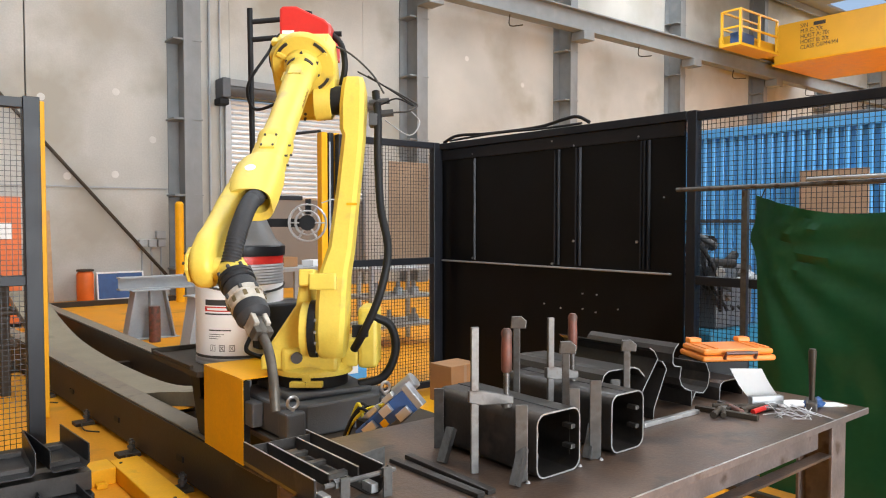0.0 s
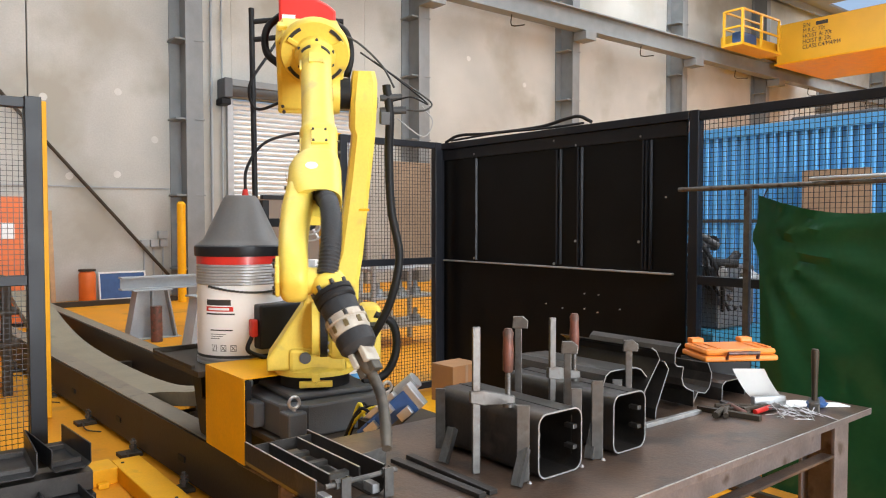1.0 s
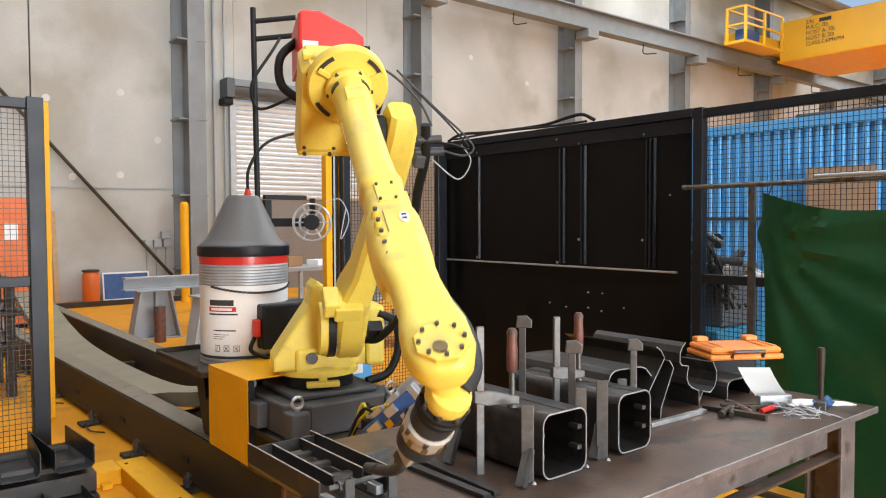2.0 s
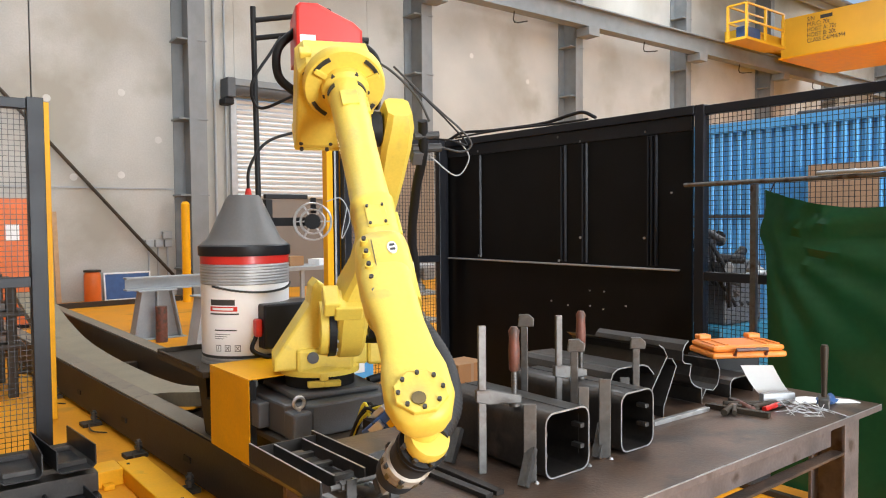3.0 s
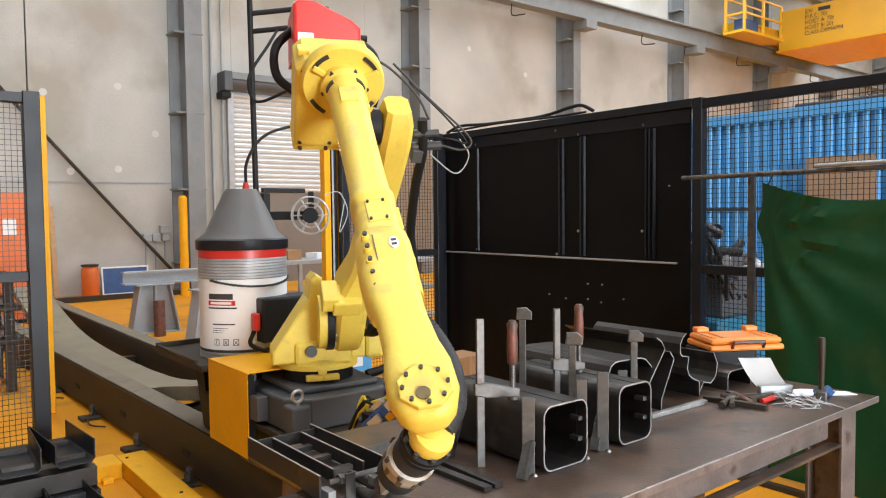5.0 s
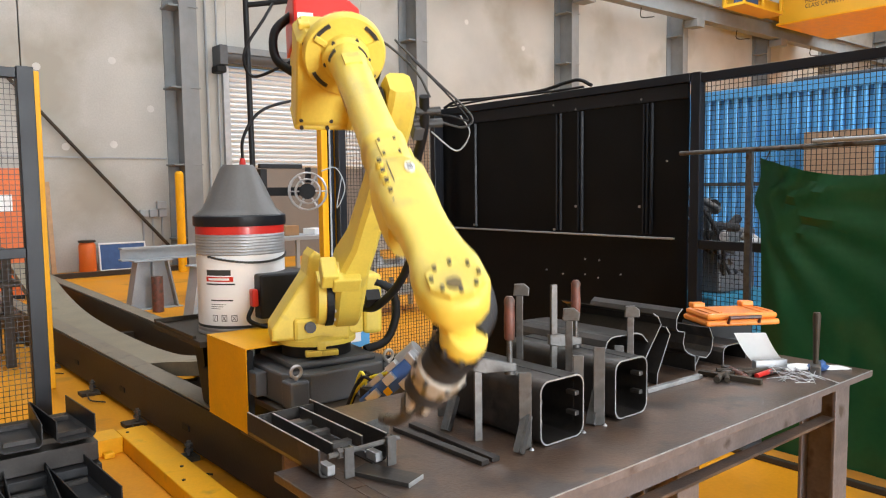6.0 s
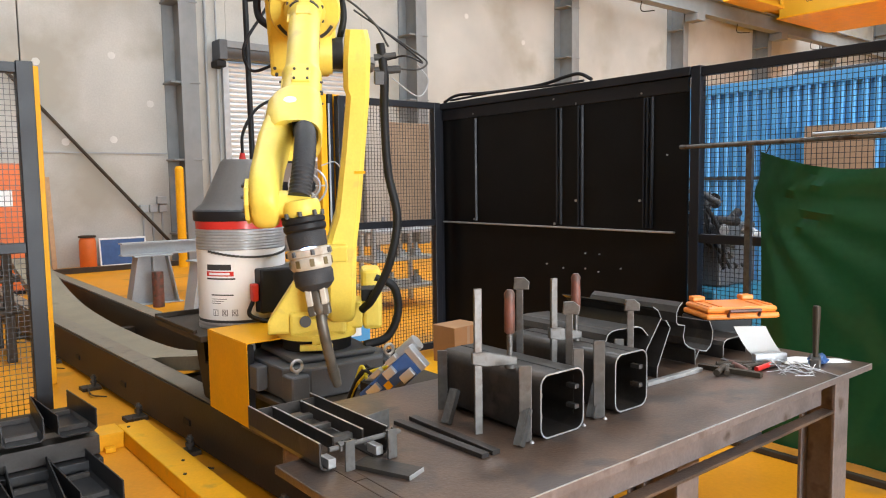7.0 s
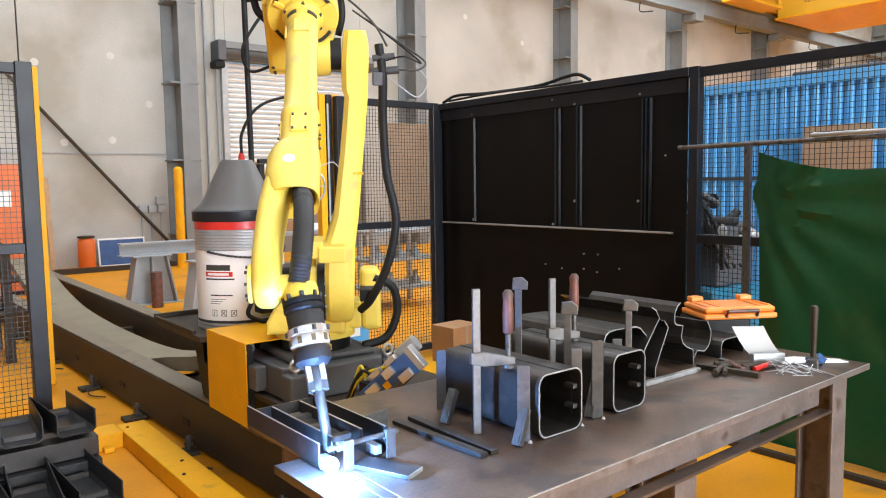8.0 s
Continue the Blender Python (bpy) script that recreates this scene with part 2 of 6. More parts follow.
def sweep(bm, pts, r, seg=10, sub=8, ribs=0.0):
    """A hose of radius r along pts."""
    path = smooth_path(pts, sub) if sub > 1 else [Vector(p) for p in pts]
    rings = []
    for i, p in enumerate(path):
        d = (path[min(i + 1, len(path) - 1)] - path[max(i - 1, 0)]).normalized()
        if i == 0:
            u = d.orthogonal().normalized()
        else:
            u = (u - d * u.dot(d)).normalized()
        w = d.cross(u)
        rad = r * (1 - ribs * (i % 2))
        rings.append([p + rad * (math.cos(2 * math.pi * k / seg) * u + math.sin(2 * math.pi * k / seg) * w) for k in range(seg)])
    loft(bm, rings)


def hose(name, pts, r, material, parent=None, label="", seg=10, sub=8, ribs=0.0):
    bm = bmesh.new()
    sweep(bm, pts, r, seg, sub, ribs)
    return part(name, bm, material, parent, label, smooth=True)


def box_part(name, dims, material, parent=None, label="", bev=0.004, m=None):
    bm = bmesh.new()
    B(bm, *dims, bev=bev, m=m)
    return part(name, bm, material, parent, label)


def words(name, text, size, m, material, parent, squeeze=1.0, depth=0.0015):
    cu = bpy.data.curves.new(name, "FONT")
    cu.body, cu.size, cu.extrude, cu.align_x = text, size, depth, "LEFT"
    tmp = new(name, cu)
    dg = bpy.context.evaluated_depsgraph_get()
    me = bpy.data.meshes.new_from_object(tmp.evaluated_get(dg))
    bpy.data.objects.remove(tmp)
    me.transform(Matrix.Diagonal((squeeze, 1, 1, 1)))
    me.materials.clear()
    me.materials.append(material)
    ob = new(name, me)
    ob.parent = parent
    ob.matrix_local = m
    return ob


# ---- the hall ----
WALL_Y = 16.4


def hall():
    floor = box_part("floor", (-16, 60, -16, 18, -0.3, 0), M_FLOOR, bev=0)
    tagged(floor, "worn yellow-orange painted concrete factory floor", "floor", kind="structure")
    # concrete wall in tilt-up panels with recessed joints
    wall = thing("wall_north", "grey precast concrete factory wall with panel joints", "wall", kind="structure")
    first = None
    xs = [-16, -9.0, -3.0, 2.78, 5.75, 12.1, 18.2, 24.3, 30.4, 36.5, 42.6, 50, 60]
    for a, b in zip(xs, xs[1:]):
        if a == 5.75:
            for k, dims in enumerate(((a + 0.012, 6.95, WALL_Y, WALL_Y + 0.2, 0, 12), (10.6, b - 0.012, WALL_Y, WALL_Y + 0.2, 0, 12), (6.95, 10.6, WALL_Y, WALL_Y + 0.2, 4.50, 12))):
                box_part("panel", dims, M_CONC, wall, bev=0.012)
            continue
        box_part("panel", (a + 0.012, b - 0.012, WALL_Y, WALL_Y + 0.2, 0, 12), M_CONC, wall, bev=0.012)
    # south wall leaves an assumed door gap where the added front fill stands
    for name, dims in (("wall_south", (-16, -2, -16.2, -16, 0, 12)), ("wall_south", (6, 60, -16.2, -16, 0, 12)), ("wall_south", (-2, 6, -16.2, -16, 5.2, 12)), ("wall_west", (-16.2, -16, -16, 16.6, 0, 12)), ("wall_east", (60, 60.2, -16, 16.6, 0, 12))):
        tagged(box_part(name, dims, M_CONC, bev=0), "plain grey precast concrete hall wall", "wall", kind="structure")
    # roof sheets with open skylight strips between them
    bm = bmesh.new()
    edges = [-16.2] + [e for x, w in SKY for e in (x - w / 2, x + w / 2)] + [60.2]
    for a, b in zip(edges[::2], edges[1::2]):
        B(bm, a, b, -16.2, 16.6, 11.6, 11.7)
    for x, w in SKY:
        B(bm, x - w / 2, x + w / 2, -16.2, -12, 11.6, 11.7)
        B(bm, x - w / 2, x + w / 2, 15.4, 16.6, 11.6, 11.7)
    for y in range(-14, 17, 3):
        B(bm, -16, 60, y - 0.06, y + 0.06, 11.3, 11.58)
    tagged(part("ceiling", bm, M_ROOF), "grey sheet-metal roof with purlins and skylights", "ceiling", kind="structure")


hall()


def i_column(x):
    t = thing("steel_column", "grey painted deep steel I-column with stiffener plates", "column", pose(x, 0, 0), group="hall columns")
    w = WALL_Y
    bm = bmesh.new()
    prism(bm, [(-0.35, w - 0.004), (-0.35, w - 0.035), (-0.11, w - 0.035), (-0.11, w - 0.575), (-0.19, w - 0.575), (-0.19, w - 0.605), (-0.002, w - 0.605), (-0.002, w - 0.575), (-0.09, w - 0.575), (-0.09, w - 0.035), (0.10, w - 0.035), (0.10, w - 0.004)], 0, 11.2, "xy")
    part("i_section", bm, M_COL, t)
    bm = bmesh.new()
    prism(bm, [(0.0, w - 0.55), (0.205, w - 0.55), (0.205, w - 0.30), (0.19, w - 0.30), (0.19, w - 0.53), (0.0, w - 0.53)], 0, 11.2, "xy")
    part("side_channel", bm, M_COL, t)
    for z in (0.6, 2.2, 3.84, 5.54, 7.1, 9.0):
        box_part("stiffener_plate", (-0.40, -0.111, w - 0.56, w - 0.04, z - 0.02, z + 0.02), M_COL, t, bev=0.002)
        box_part("cleat", (0.0, 0.225, w - 0.575, w - 0.552, z - 0.015, z + 0.015), M_COL, t, bev=0.002)
    return t


c0 = i_column(5.87)
for cx in (12.12, 18.25, 24.35, 30.5, 36.6, 42.7):
    copy_thing(c0, pose(cx, 0, 0))
copy_thing(c0, pose(-0.3, 0, 0))


def runway():
    t = thing("crane_runway", "grey painted steel crane runway beam on columns", "crane beam")
    bm = bmesh.new()
    y = WALL_Y - 0.95
    prism(bm, [(y - 0.2, 7.62), (y + 0.2, 7.62), (y + 0.2, 7.66), (y + 0.012, 7.66), (y + 0.012, 8.22), (y + 0.2, 8.22), (y + 0.2, 8.26), (y - 0.2, 8.26), (y - 0.2, 8.22), (y - 0.012, 8.22), (y - 0.012, 7.66), (y - 0.2, 7.66)], -16, 60, "yz")
    part("beam", bm, M_COL, t)
    bm = bmesh.new()
    B(bm, -16, 60, y - 0.03, y + 0.03, 8.264, 8.32)
    part("rail", bm, M_RAIL, t)
    for x in (-0.3, 5.87, 12.12, 18.25, 24.35, 30.5, 36.6, 42.7):
        box_part("bracket", (x - 0.25, x + 0.25, y - 0.25, WALL_Y - 0.68, 7.35, 7.61), M_COL, t)
        for k in (2.9,):
            hose("hanger_rod", [(x + k, y, 7.615), (x + k, y, 7.3), (x + k + 0.02, y - 0.5, 7.22)], 0.018, M_RAIL, t, sub=3, seg=6)


runway()


def crane():
    t = thing("overhead_crane", "yellow overhead travelling crane girder with access platform", "crane")
    box_part("girder", (29.4, 30.9, -15, 14.9, 8.0, 9.56), M_CRANE, t, bev=0.02)
    box_part("girder", (32.3, 33.7, -15, 14.9, 8.0, 9.56), M_CRANE, t, bev=0.02)
    box_part("bottom_flange", (29.2, 33.75, -15, 14.9, 7.93, 7.995), M_SAFE, t)
    box_part("end_carriage", (26.9, 34.4, 15.0, 15.9, 8.33, 8.9), M_CRANE, t, bev=0.02)
    # access platform with railing at the girder's end
    box_part("platform", (25.4, 28.3, 14.15, 14.98, 8.10, 8.20), M_CRANE, t)
    for x in (25.5, 26.85, 28.2):
        for y in (14.2, 14.93):
            box_part("rail_post", (x - 0.05, x + 0.05, y - 0.04, y + 0.04, 8.205, 9.42), M_CRANE, t)
    for z in (8.8, 9.42):
        for y in (14.2, 14.93):
            box_part("rail_bar", (25.5, 28.2, y - 0.03, y + 0.03, z - 0.035, z + 0.035), M_CRANE, t)
        box_part("rail_bar", (25.47, 25.53, 14.24, 14.89, z - 0.035, z + 0.035), M_CRANE, t)
    box_part("motor", (25.8, 26.9, 14.4, 14.8, 8.205, 8.70), M_BLUE, t, "blue drive motor", bev=0.05)
    for k, s in enumerate(("S/N", "M.R.C: 70t", "HOIST A: 70t", "HOIST B: 20t", "CLASS C4/M4/M4")):
        words("lettering", s, 0.23, Matrix.Translation((29.39, 13.86, 9.28 - 0.21 * k)) @ Euler((radians(90), 0, radians(-90))).to_matrix().to_4x4(), M_INK, t, 0.85)
    box_part("number_bar", (29.385, 29.395, 12.9, 13.35, 9.28, 9.42), M_INK, t, bev=0)


crane()


def roller_door():
    t = thing("roller_door", "half-raised light grey corrugated roller shutter door", "roller door", kind="structure")
    bm = bmesh.new()
    n, lo, hi = 20, 2.17, 4.46
    h = (hi - lo) / n
    for k in range(n):
        z = lo + k * h
        prism(bm, [(WALL_Y + 0.03, z), (WALL_Y - 0.02, z + h * 0.12), (WALL_Y - 0.055, z + h * 0.5), (WALL_Y - 0.045, z + h * 0.70), (WALL_Y + 0.03, z + h * 0.97)], 6.95, 10.55, "yz")
    part("slat_curtain", bm, M_SHUT, t)
    bm = bmesh.new()
    C(bm, (6.80, WALL_Y - 0.22, 4.66), (10.75, WALL_Y - 0.22, 4.66), 0.17, seg=20)
    part("drum_roll", bm, M_DGREY, t, smooth=True)
    box_part("motor", (6.60, 6.79, WALL_Y - 0.46, WALL_Y - 0.02, 4.42, 4.86), M_DGREY, t, bev=0.02)
    box_part("gear_housing", (6.55, 6.78, WALL_Y - 0.40, WALL_Y - 0.06, 4.26, 4.415), M_BLK, t, bev=0.03)
    box_part("hood_lip", (6.80, 10.75, WALL_Y - 0.42, WALL_Y - 0.40, 4.70, 4.85), M_COL, t)
    for x in (6.87, 10.63):
        box_part("guide", (x - 0.07, x + 0.07, WALL_Y - 0.12, WALL_Y - 0.003, 0, 4.45), M_GALV, t)
    box_part("infill_panel", (6.95, 10.58, WALL_Y + 0.02, WALL_Y + 0.1, 0, 2.165), M_BROWNW, t, "taupe sheet closing the doorway")


roller_door()


def wall_fittings():
    for x, r in ((6.05, 0.045), (6.3, 0.03), (6.55, 0.022)):
        bm = bmesh.new()
        C(bm, (x + 0.15, WALL_Y - 0.06, 0.02), (x + 0.15, WALL_Y - 0.06, 11.2), r, seg=10)
        tagged(part("wall_conduit", bm, M_LGREY, smooth=True), "grey vertical service pipe clipped to the wall", "pipe", group="wall pipes")
    bm = bmesh.new()
    C(bm, (0.9, WALL_Y - 0.06, 5.75), (5.50, WALL_Y - 0.15, 0.36), 0.035, seg=8)
    tagged(part("brace_rod", bm, M_RAIL), "dark steel diagonal brace rod against concrete wall", "brace")
    bm = bmesh.new()
    B(bm, 1.9, 5.50, WALL_Y - 0.03, WALL_Y - 0.005, 2.33, 2.355)
    tagged(part("wall_cable", bm, M_LGREY), "thin grey conduit running along the wall", "cable")
    t = thing("socket_box", "white power outlet boxes with conduits on the wall", "power outlet")
    for k in range(3):
        box_part("outlet", (4.86 + 0.2 * k, 5.02 + 0.2 * k, WALL_Y - 0.1, WALL_Y - 0.005, 1.08, 1.24), M_LGREY, t, bev=0.01)
        box_part("conduit", (4.92 + 0.2 * k, 4.95 + 0.2 * k, WALL_Y - 0.04, WALL_Y - 0.005, 0.0, 1.075), M_LGREY, t, bev=0)
    box_part("isolator", (5.22, 5.42, WALL_Y - 0.12, WALL_Y - 0.005, 1.26, 1.42), M_LGREY, t, bev=0.01)
    for x, z in ((4.46, 4.35), (4.42, 2.62), (3.05, 4.1), (5.2, 3.4), (3.5, 2.55), (14.2, 6.4), (16.5, 5.9)):
        bm = bmesh.new()
        C(bm, (x, WALL_Y - 0.004, z), (x, WALL_Y + 0.002, z), 0.075, seg=20)
        tagged(part("filler_plug", bm, M_PLUG), "pale round mortar plug in the concrete wall", "plug", group="wall plugs")
    t = thing("bollard", "yellow steel bollard against the wall column", "bollard", pose(5.23, 14.9, 0))
    bm = bmesh.new()
    C(bm, (0, 0, 0), (0, 0, 1.98), 0.085, seg=16)
    C(bm, (0, 0, 1.98), (0, 0, 2.03), 0.085, 0.05, seg=16)
    part("post", bm, M_SAFE, t, smooth=True)


wall_fittings()


# ---- fences ----
def mesh_wires(bm, u0, u1, z0, z1, along, at, step=0.031, r=0.0017):
    n = int((u1 - u0) / step)
    for k in range(n + 1):
        u = u0 + k * (u1 - u0) / n
        B(bm, *((u - r, u + r, at - r, at + r) if along == "x" else (at - r, at + r, u - r, u + r)), z0, z1)
    n = int((z1 - z0) / step)
    for k in range(n + 1):
        z = z0 + k * (z1 - z0) / n
        B(bm, *((u0, u1, at + r, at + 3 * r) if along == "x" else (at + r, at + 3 * r, u0, u1)), z - r, z + r)


def mesh_fence(name, along, at, u0, u1, posts, label, rails=(0.06, 1.24, 2.33), h=2.36, w=0.035):
    t = thing(name, label, "safety fence")

    def bx(n, a, b, z0, z1, d=w):
        box_part(n, (a, b, at - d, at + d, z0, z1) if along == "x" else (at - d, at + d, a, b, z0, z1), M_BLACK, t, bev=0.004)
    for u in posts:
        bx("post", u - w, u + w, 0, h)
    ps = sorted(posts)
    for a, b in zip(ps, ps[1:]):
        for z in rails:
            bx("rail", a + w, b - w, z - 0.03, z + 0.03, w * 0.8)
        for z0, z1 in zip(rails, rails[1:]):
            bm = bmesh.new()
            mesh_wires(bm, a + w, b - w, z0 + 0.03, z1 - 0.03, along, at)
            tagged(part("wire_mesh", bm, M_WIRE, t), "black welded wire mesh", kind="stuff")
    return t


FX = 4.5
mesh_fence("mesh_fence_panel", "x", 5.52, 3.3, 4.42, (3.34, 4.38), "black steel frame fence with welded wire mesh")
left = mesh_fence("mesh_fence_panel", "x", 5.0, -2.6, 0.93, (0.88, -0.9, -2.6), "black steel frame fence with welded wire mesh beside the rail", rails=(0.12, 1.255, 2.31), h=2.35, w=0.045)
right = mesh_fence("mesh_fence_panel", "y", FX, -1.6, 2.83, (2.83, 0.6, -1.6), "black steel frame fence with mesh before blue container", rails=(0.06, 1.21, 2.32))


def black_screen():
    t = thing("screen_wall", "matt black sheet steel weld screen with ribs and bolts", "screen wall")
    y0, y1 = 2.90, 5.55
    box_part("sheet", (FX, FX + 0.02, y0, y1, 0.04, 2.30), M_PANEL, t, bev=0.003)
    box_part("top_rail", (FX - 0.04, FX + 0.06, y0 - 0.03, y1, 2.30, 2.36), M_BLACK, t)
    box_part("top_band", (FX - 0.012, FX - 0.001, y0, y1, 2.2, 2.298), M_BLACK, t, bev=0.002)
    box_part("corner_post", (FX - 0.06, FX + 0.04, y1 + 0.005, y1 + 0.09, 0, 2.36), M_BLACK, t)
    box_part("ledge", (FX - 0.03, FX - 0.002, y0 + 0.09, y1 - 0.02, 1.232, 1.246), M_GALV, t, "bright ledge with dust")
    box_part("foot", (FX - 0.04, FX + 0.05, y0, y1, 0, 0.038), M_BLACK, t)
    for y in (5.073, 4.083, 4.045, 3.86, 3.825, 3.25, 3.22, 3.185):
        bm = bmesh.new()
        prism(bm, [(FX - 0.022, y - 0.005), (FX - 0.022, y + 0.004), (FX - 0.003, y + 0.010), (FX - 0.003, y - 0.011)], 1.262, 2.19, "xy")
        part("rib", bm, M_BLACK, t)
    bolts = [(5.10, 2.23), (5.10, 1.275), (4.12, 2.265), (4.115, 1.265), (3.885, 2.21), (3.888, 1.455), (3.275, 2.225), (3.286, 1.46), (3.06, 1.78), (3.792, 1.043), (3.791, 0.923), (3.652, 1.045), (3.661, 0.908), (4.2, 0.93), (4.02, 0.91), (3.45, 0.95)]
    for k, (y, z) in enumerate(bolts):
        bm = bmesh.new()
        C(bm, (FX - 0.001, y, z), (FX - 0.012, y, z), 0.010 if k < 8 else 0.006, seg=8)
        part("bolt", bm, M_CHROME, t)
    hose("cable", [(FX - 0.02, 5.5, 2.37), (FX, 5.32, 2.42), (FX, 4.9, 2.40), (FX, 4.3, 2.395), (FX, 4.0, 2.43), (FX, 3.86, 2.435), (FX, 3.74, 2.38)], 0.014, M_BLK, t)
    hose("cable", [(FX - 0.03, 5.4, 2.376), (FX - 0.02, 4.8, 2.39), (FX - 0.02, 4.2, 2.375), (FX - 0.02, 3.8, 2.375)], 0.010, M_BLK, t)


black_screen()


def light_posts():
    t = thing("light_curtain_post", "yellow and black safety light curtain posts", "light curtain", pose(3.22, 5.62, 0))
    for k, (x, mt) in enumerate(((0, M_SAFE), (0.075, M_BLACK), (0.125, M_SAFE))):
        box_part("profile", (x - 0.03, x + 0.03 if k != 1 else x + 0.015, -0.04, 0.04, 0, 2.38), mt, t, bev=0.006)
    box_part("lens_strip", (0.018 + 0.02, 0.055, -0.048, -0.043, 0.3, 2.3), M_GALV, t, bev=0)
    t2 = thing("light_curtain_post", "tall yellow safety light curtain post by the fence", "light curtain", pose(1.24, 6.72, 0))
    box_part("profile", (-0.04, 0.035, -0.04, 0.04, 0, 2.58), M_SAFE, t2, bev=0.006)
    box_part("housing", (-0.12, -0.044, -0.04, 0.04, 0, 2.58), M_BLACK, t2, bev=0.006)


light_posts()
box_b = thing("hanging_board", "brown hardboard sheet behind fence mesh", "board")
box_part("sheet", (3.875, 4.335, 5.557, 5.569, 1.24, 2.165), M_BOARD, box_b, bev=0.002)


# ---- robot track ----
def track():
    t = thing("robot_track", "dark weathered steel robot rail beams on levelling feet", "robot rail")
    for x in (1.56, 2.36):
        bm = bmesh.new()
        prism(bm, [(x - 0.085, 0.03), (x + 0.085, 0.03), (x + 0.085, 0.33), (x - 0.085, 0.33)], 1.9, 13.6, "xz", bev=0.012)
        part("beam", bm, M_RAIL, t)
        box_part("rail_cap", (x - 0.075, x + 0.075, 1.92, 13.58, 0.3325, 0.344), M_RAILTOP, t, bev=0.004)
    for y in (3.2, 4.35, 5.25, 6.3, 7.5, 9.0, 10.5, 12.0):
        box_part("foot_plate", (1.385, 1.472, y - 0.06, y + 0.06, 0, 0.028) if y < 5 else (1.33, 1.472, y - 0.06, y + 0.06, 0, 0.028), M_RAIL, t)
        bm = bmesh.new()
        C(bm, (1.425, y, 0.028), (1.425, y, 0.115), 0.014, seg=8)
        C(bm, (1.425, y, 0.05), (1.425, y, 0.072), 0.026, seg=6)
        C(bm, (1.425, y, 0.085), (1.425, y, 0.10), 0.024, seg=6)
        part("levelling_bolt", bm, M_CLAMP, t)
        hose("strap", [(1.36, y - 0.08, 0.05), (1.34, y - 0.25, 0.02), (1.42, y - 0.35, 0.012)], 0.006, M_RAIL, t, seg=6, sub=4)
    for y in (4.5, 5.7, 6.9, 8.1):
        box_part("slot_plate", (1.466, 1.474, y - 0.05, y + 0.05, 0.135, 0.17), M_BLK, t, bev=0)
    for y in (3.0, 3.45):
        box_part("end_plate", (1.42, 1.69, y - 0.18, y + 0.18, 0.345, 0.359), M_TABLE, t, "rusty brown clamp plate")
        bm = bmesh.new()
        C(bm, (1.5, y, 0.359), (1.5, y, 0.378), 0.024, seg=6)
        part("bolt", bm, M_CLAMP, t)
    # cross ties
    for y in (2.5, 5.6, 8.0, 10.4, 13.0):
        box_part("cross_tie", (1.65, 2.27, y - 0.05, y + 0.05, 0.03, 0.16), M_RAIL, t)
    # the track runs a little out of line with the table
    for ob in t.children:
        for v in ob.data.vertices:
            if v.co.x < 1.9:
                v.co.x += 0.125 - 0.037 * (v.co.y - 3.9)


track()


def carrier():
    t = thing("cable_carrier", "wide flat dusty grey cable carrier band sagging in trough", "cable carrier")
    rows = []
    stations = smooth_path([(4.93, 0.45, 0.10), (5.02, 0.44, 0.17), (5.35, 0.385, 0.20), (5.75, 0.305, 0.20), (6.3, 0.235, 0.20), (7.2, 0.205, 0.20), (8.2, 0.20, 0.20), (9.2, 0.235, 0.20), (10.0, 0.33, 0.20), (10.8, 0.48, 0.20), (11.6, 0.66, 0.20)], 5)
    for y, z, w in stations:
        c = 1.90 + 0.05 * max(0, 1 - (y - 4.9) / 2)
        rows.append([(c - w, y, z), (c + w, y, z), (c + w, y, z - 0.10), (c - w, y, z - 0.10)])
    bm = bmesh.new()
    loft(bm, rows)
    part("band", bm, M_CHAIN, t, smooth=True)
    for y in (5.6, 7.0, 8.4, 9.8):
        box_part("roller_stand", (1.80, 2.06, y - 0.03, y + 0.03, 0.0, 0.095), M_RAIL, t)


carrier()


def carriage():
    t = thing("robot_carriage", "dark steel carriage under robot and wire drum", "carriage")
    box_part("robot_plate", (1.53, 2.42, 2.95, 3.80, 0.562, 0.590), M_RAIL, t, bev=0.004)
    box_part("body", (1.62, 2.36, 3.0, 4.3, 0.345, 0.561), M_BLK, t)
    box_part("drum_plate", (1.46, 2.28, 3.90, 4.66, 0.762, 0.795), M_RAIL, t, bev=0.004)
    for dims in ((1.46, 2.28, 4.64, 4.66, 0.797, 0.825), (1.46, 1.48, 4.0, 4.635, 0.797, 0.815)):
        box_part("lip", dims, M_RAIL, t, bev=0.002)
    for x in (1.66, 2.2):
        bm = bmesh.new()
        prism(bm, [(4.27, 0.345), (4.35, 0.345), (4.50, 0.75), (4.34, 0.75)], x - 0.025, x + 0.025, "yz")
        part("strut", bm, M_BLK, t)
    box_part("upright", (1.60, 2.2, 3.92, 4.02, 0.5615, 0.751), M_BLK, t)
    g = thing("guard_cover", "bright yellow folded sheet guard cover on carriage", "guard cover")
    box_part("side_sheet", (1.494, 1.499, 3.385, 3.885, 0.41, 0.83), M_SAFE, g, bev=0.001)
    box_part("top_sheet", (1.494, 1.95, 3.385, 3.885, 0.831, 0.837), M_SAFE, g, bev=0.001)
    box_part("edge_fold", (1.50, 1.53, 3.380, 3.385, 0.42, 0.825), M_BLK, g, bev=0.001)


carriage()


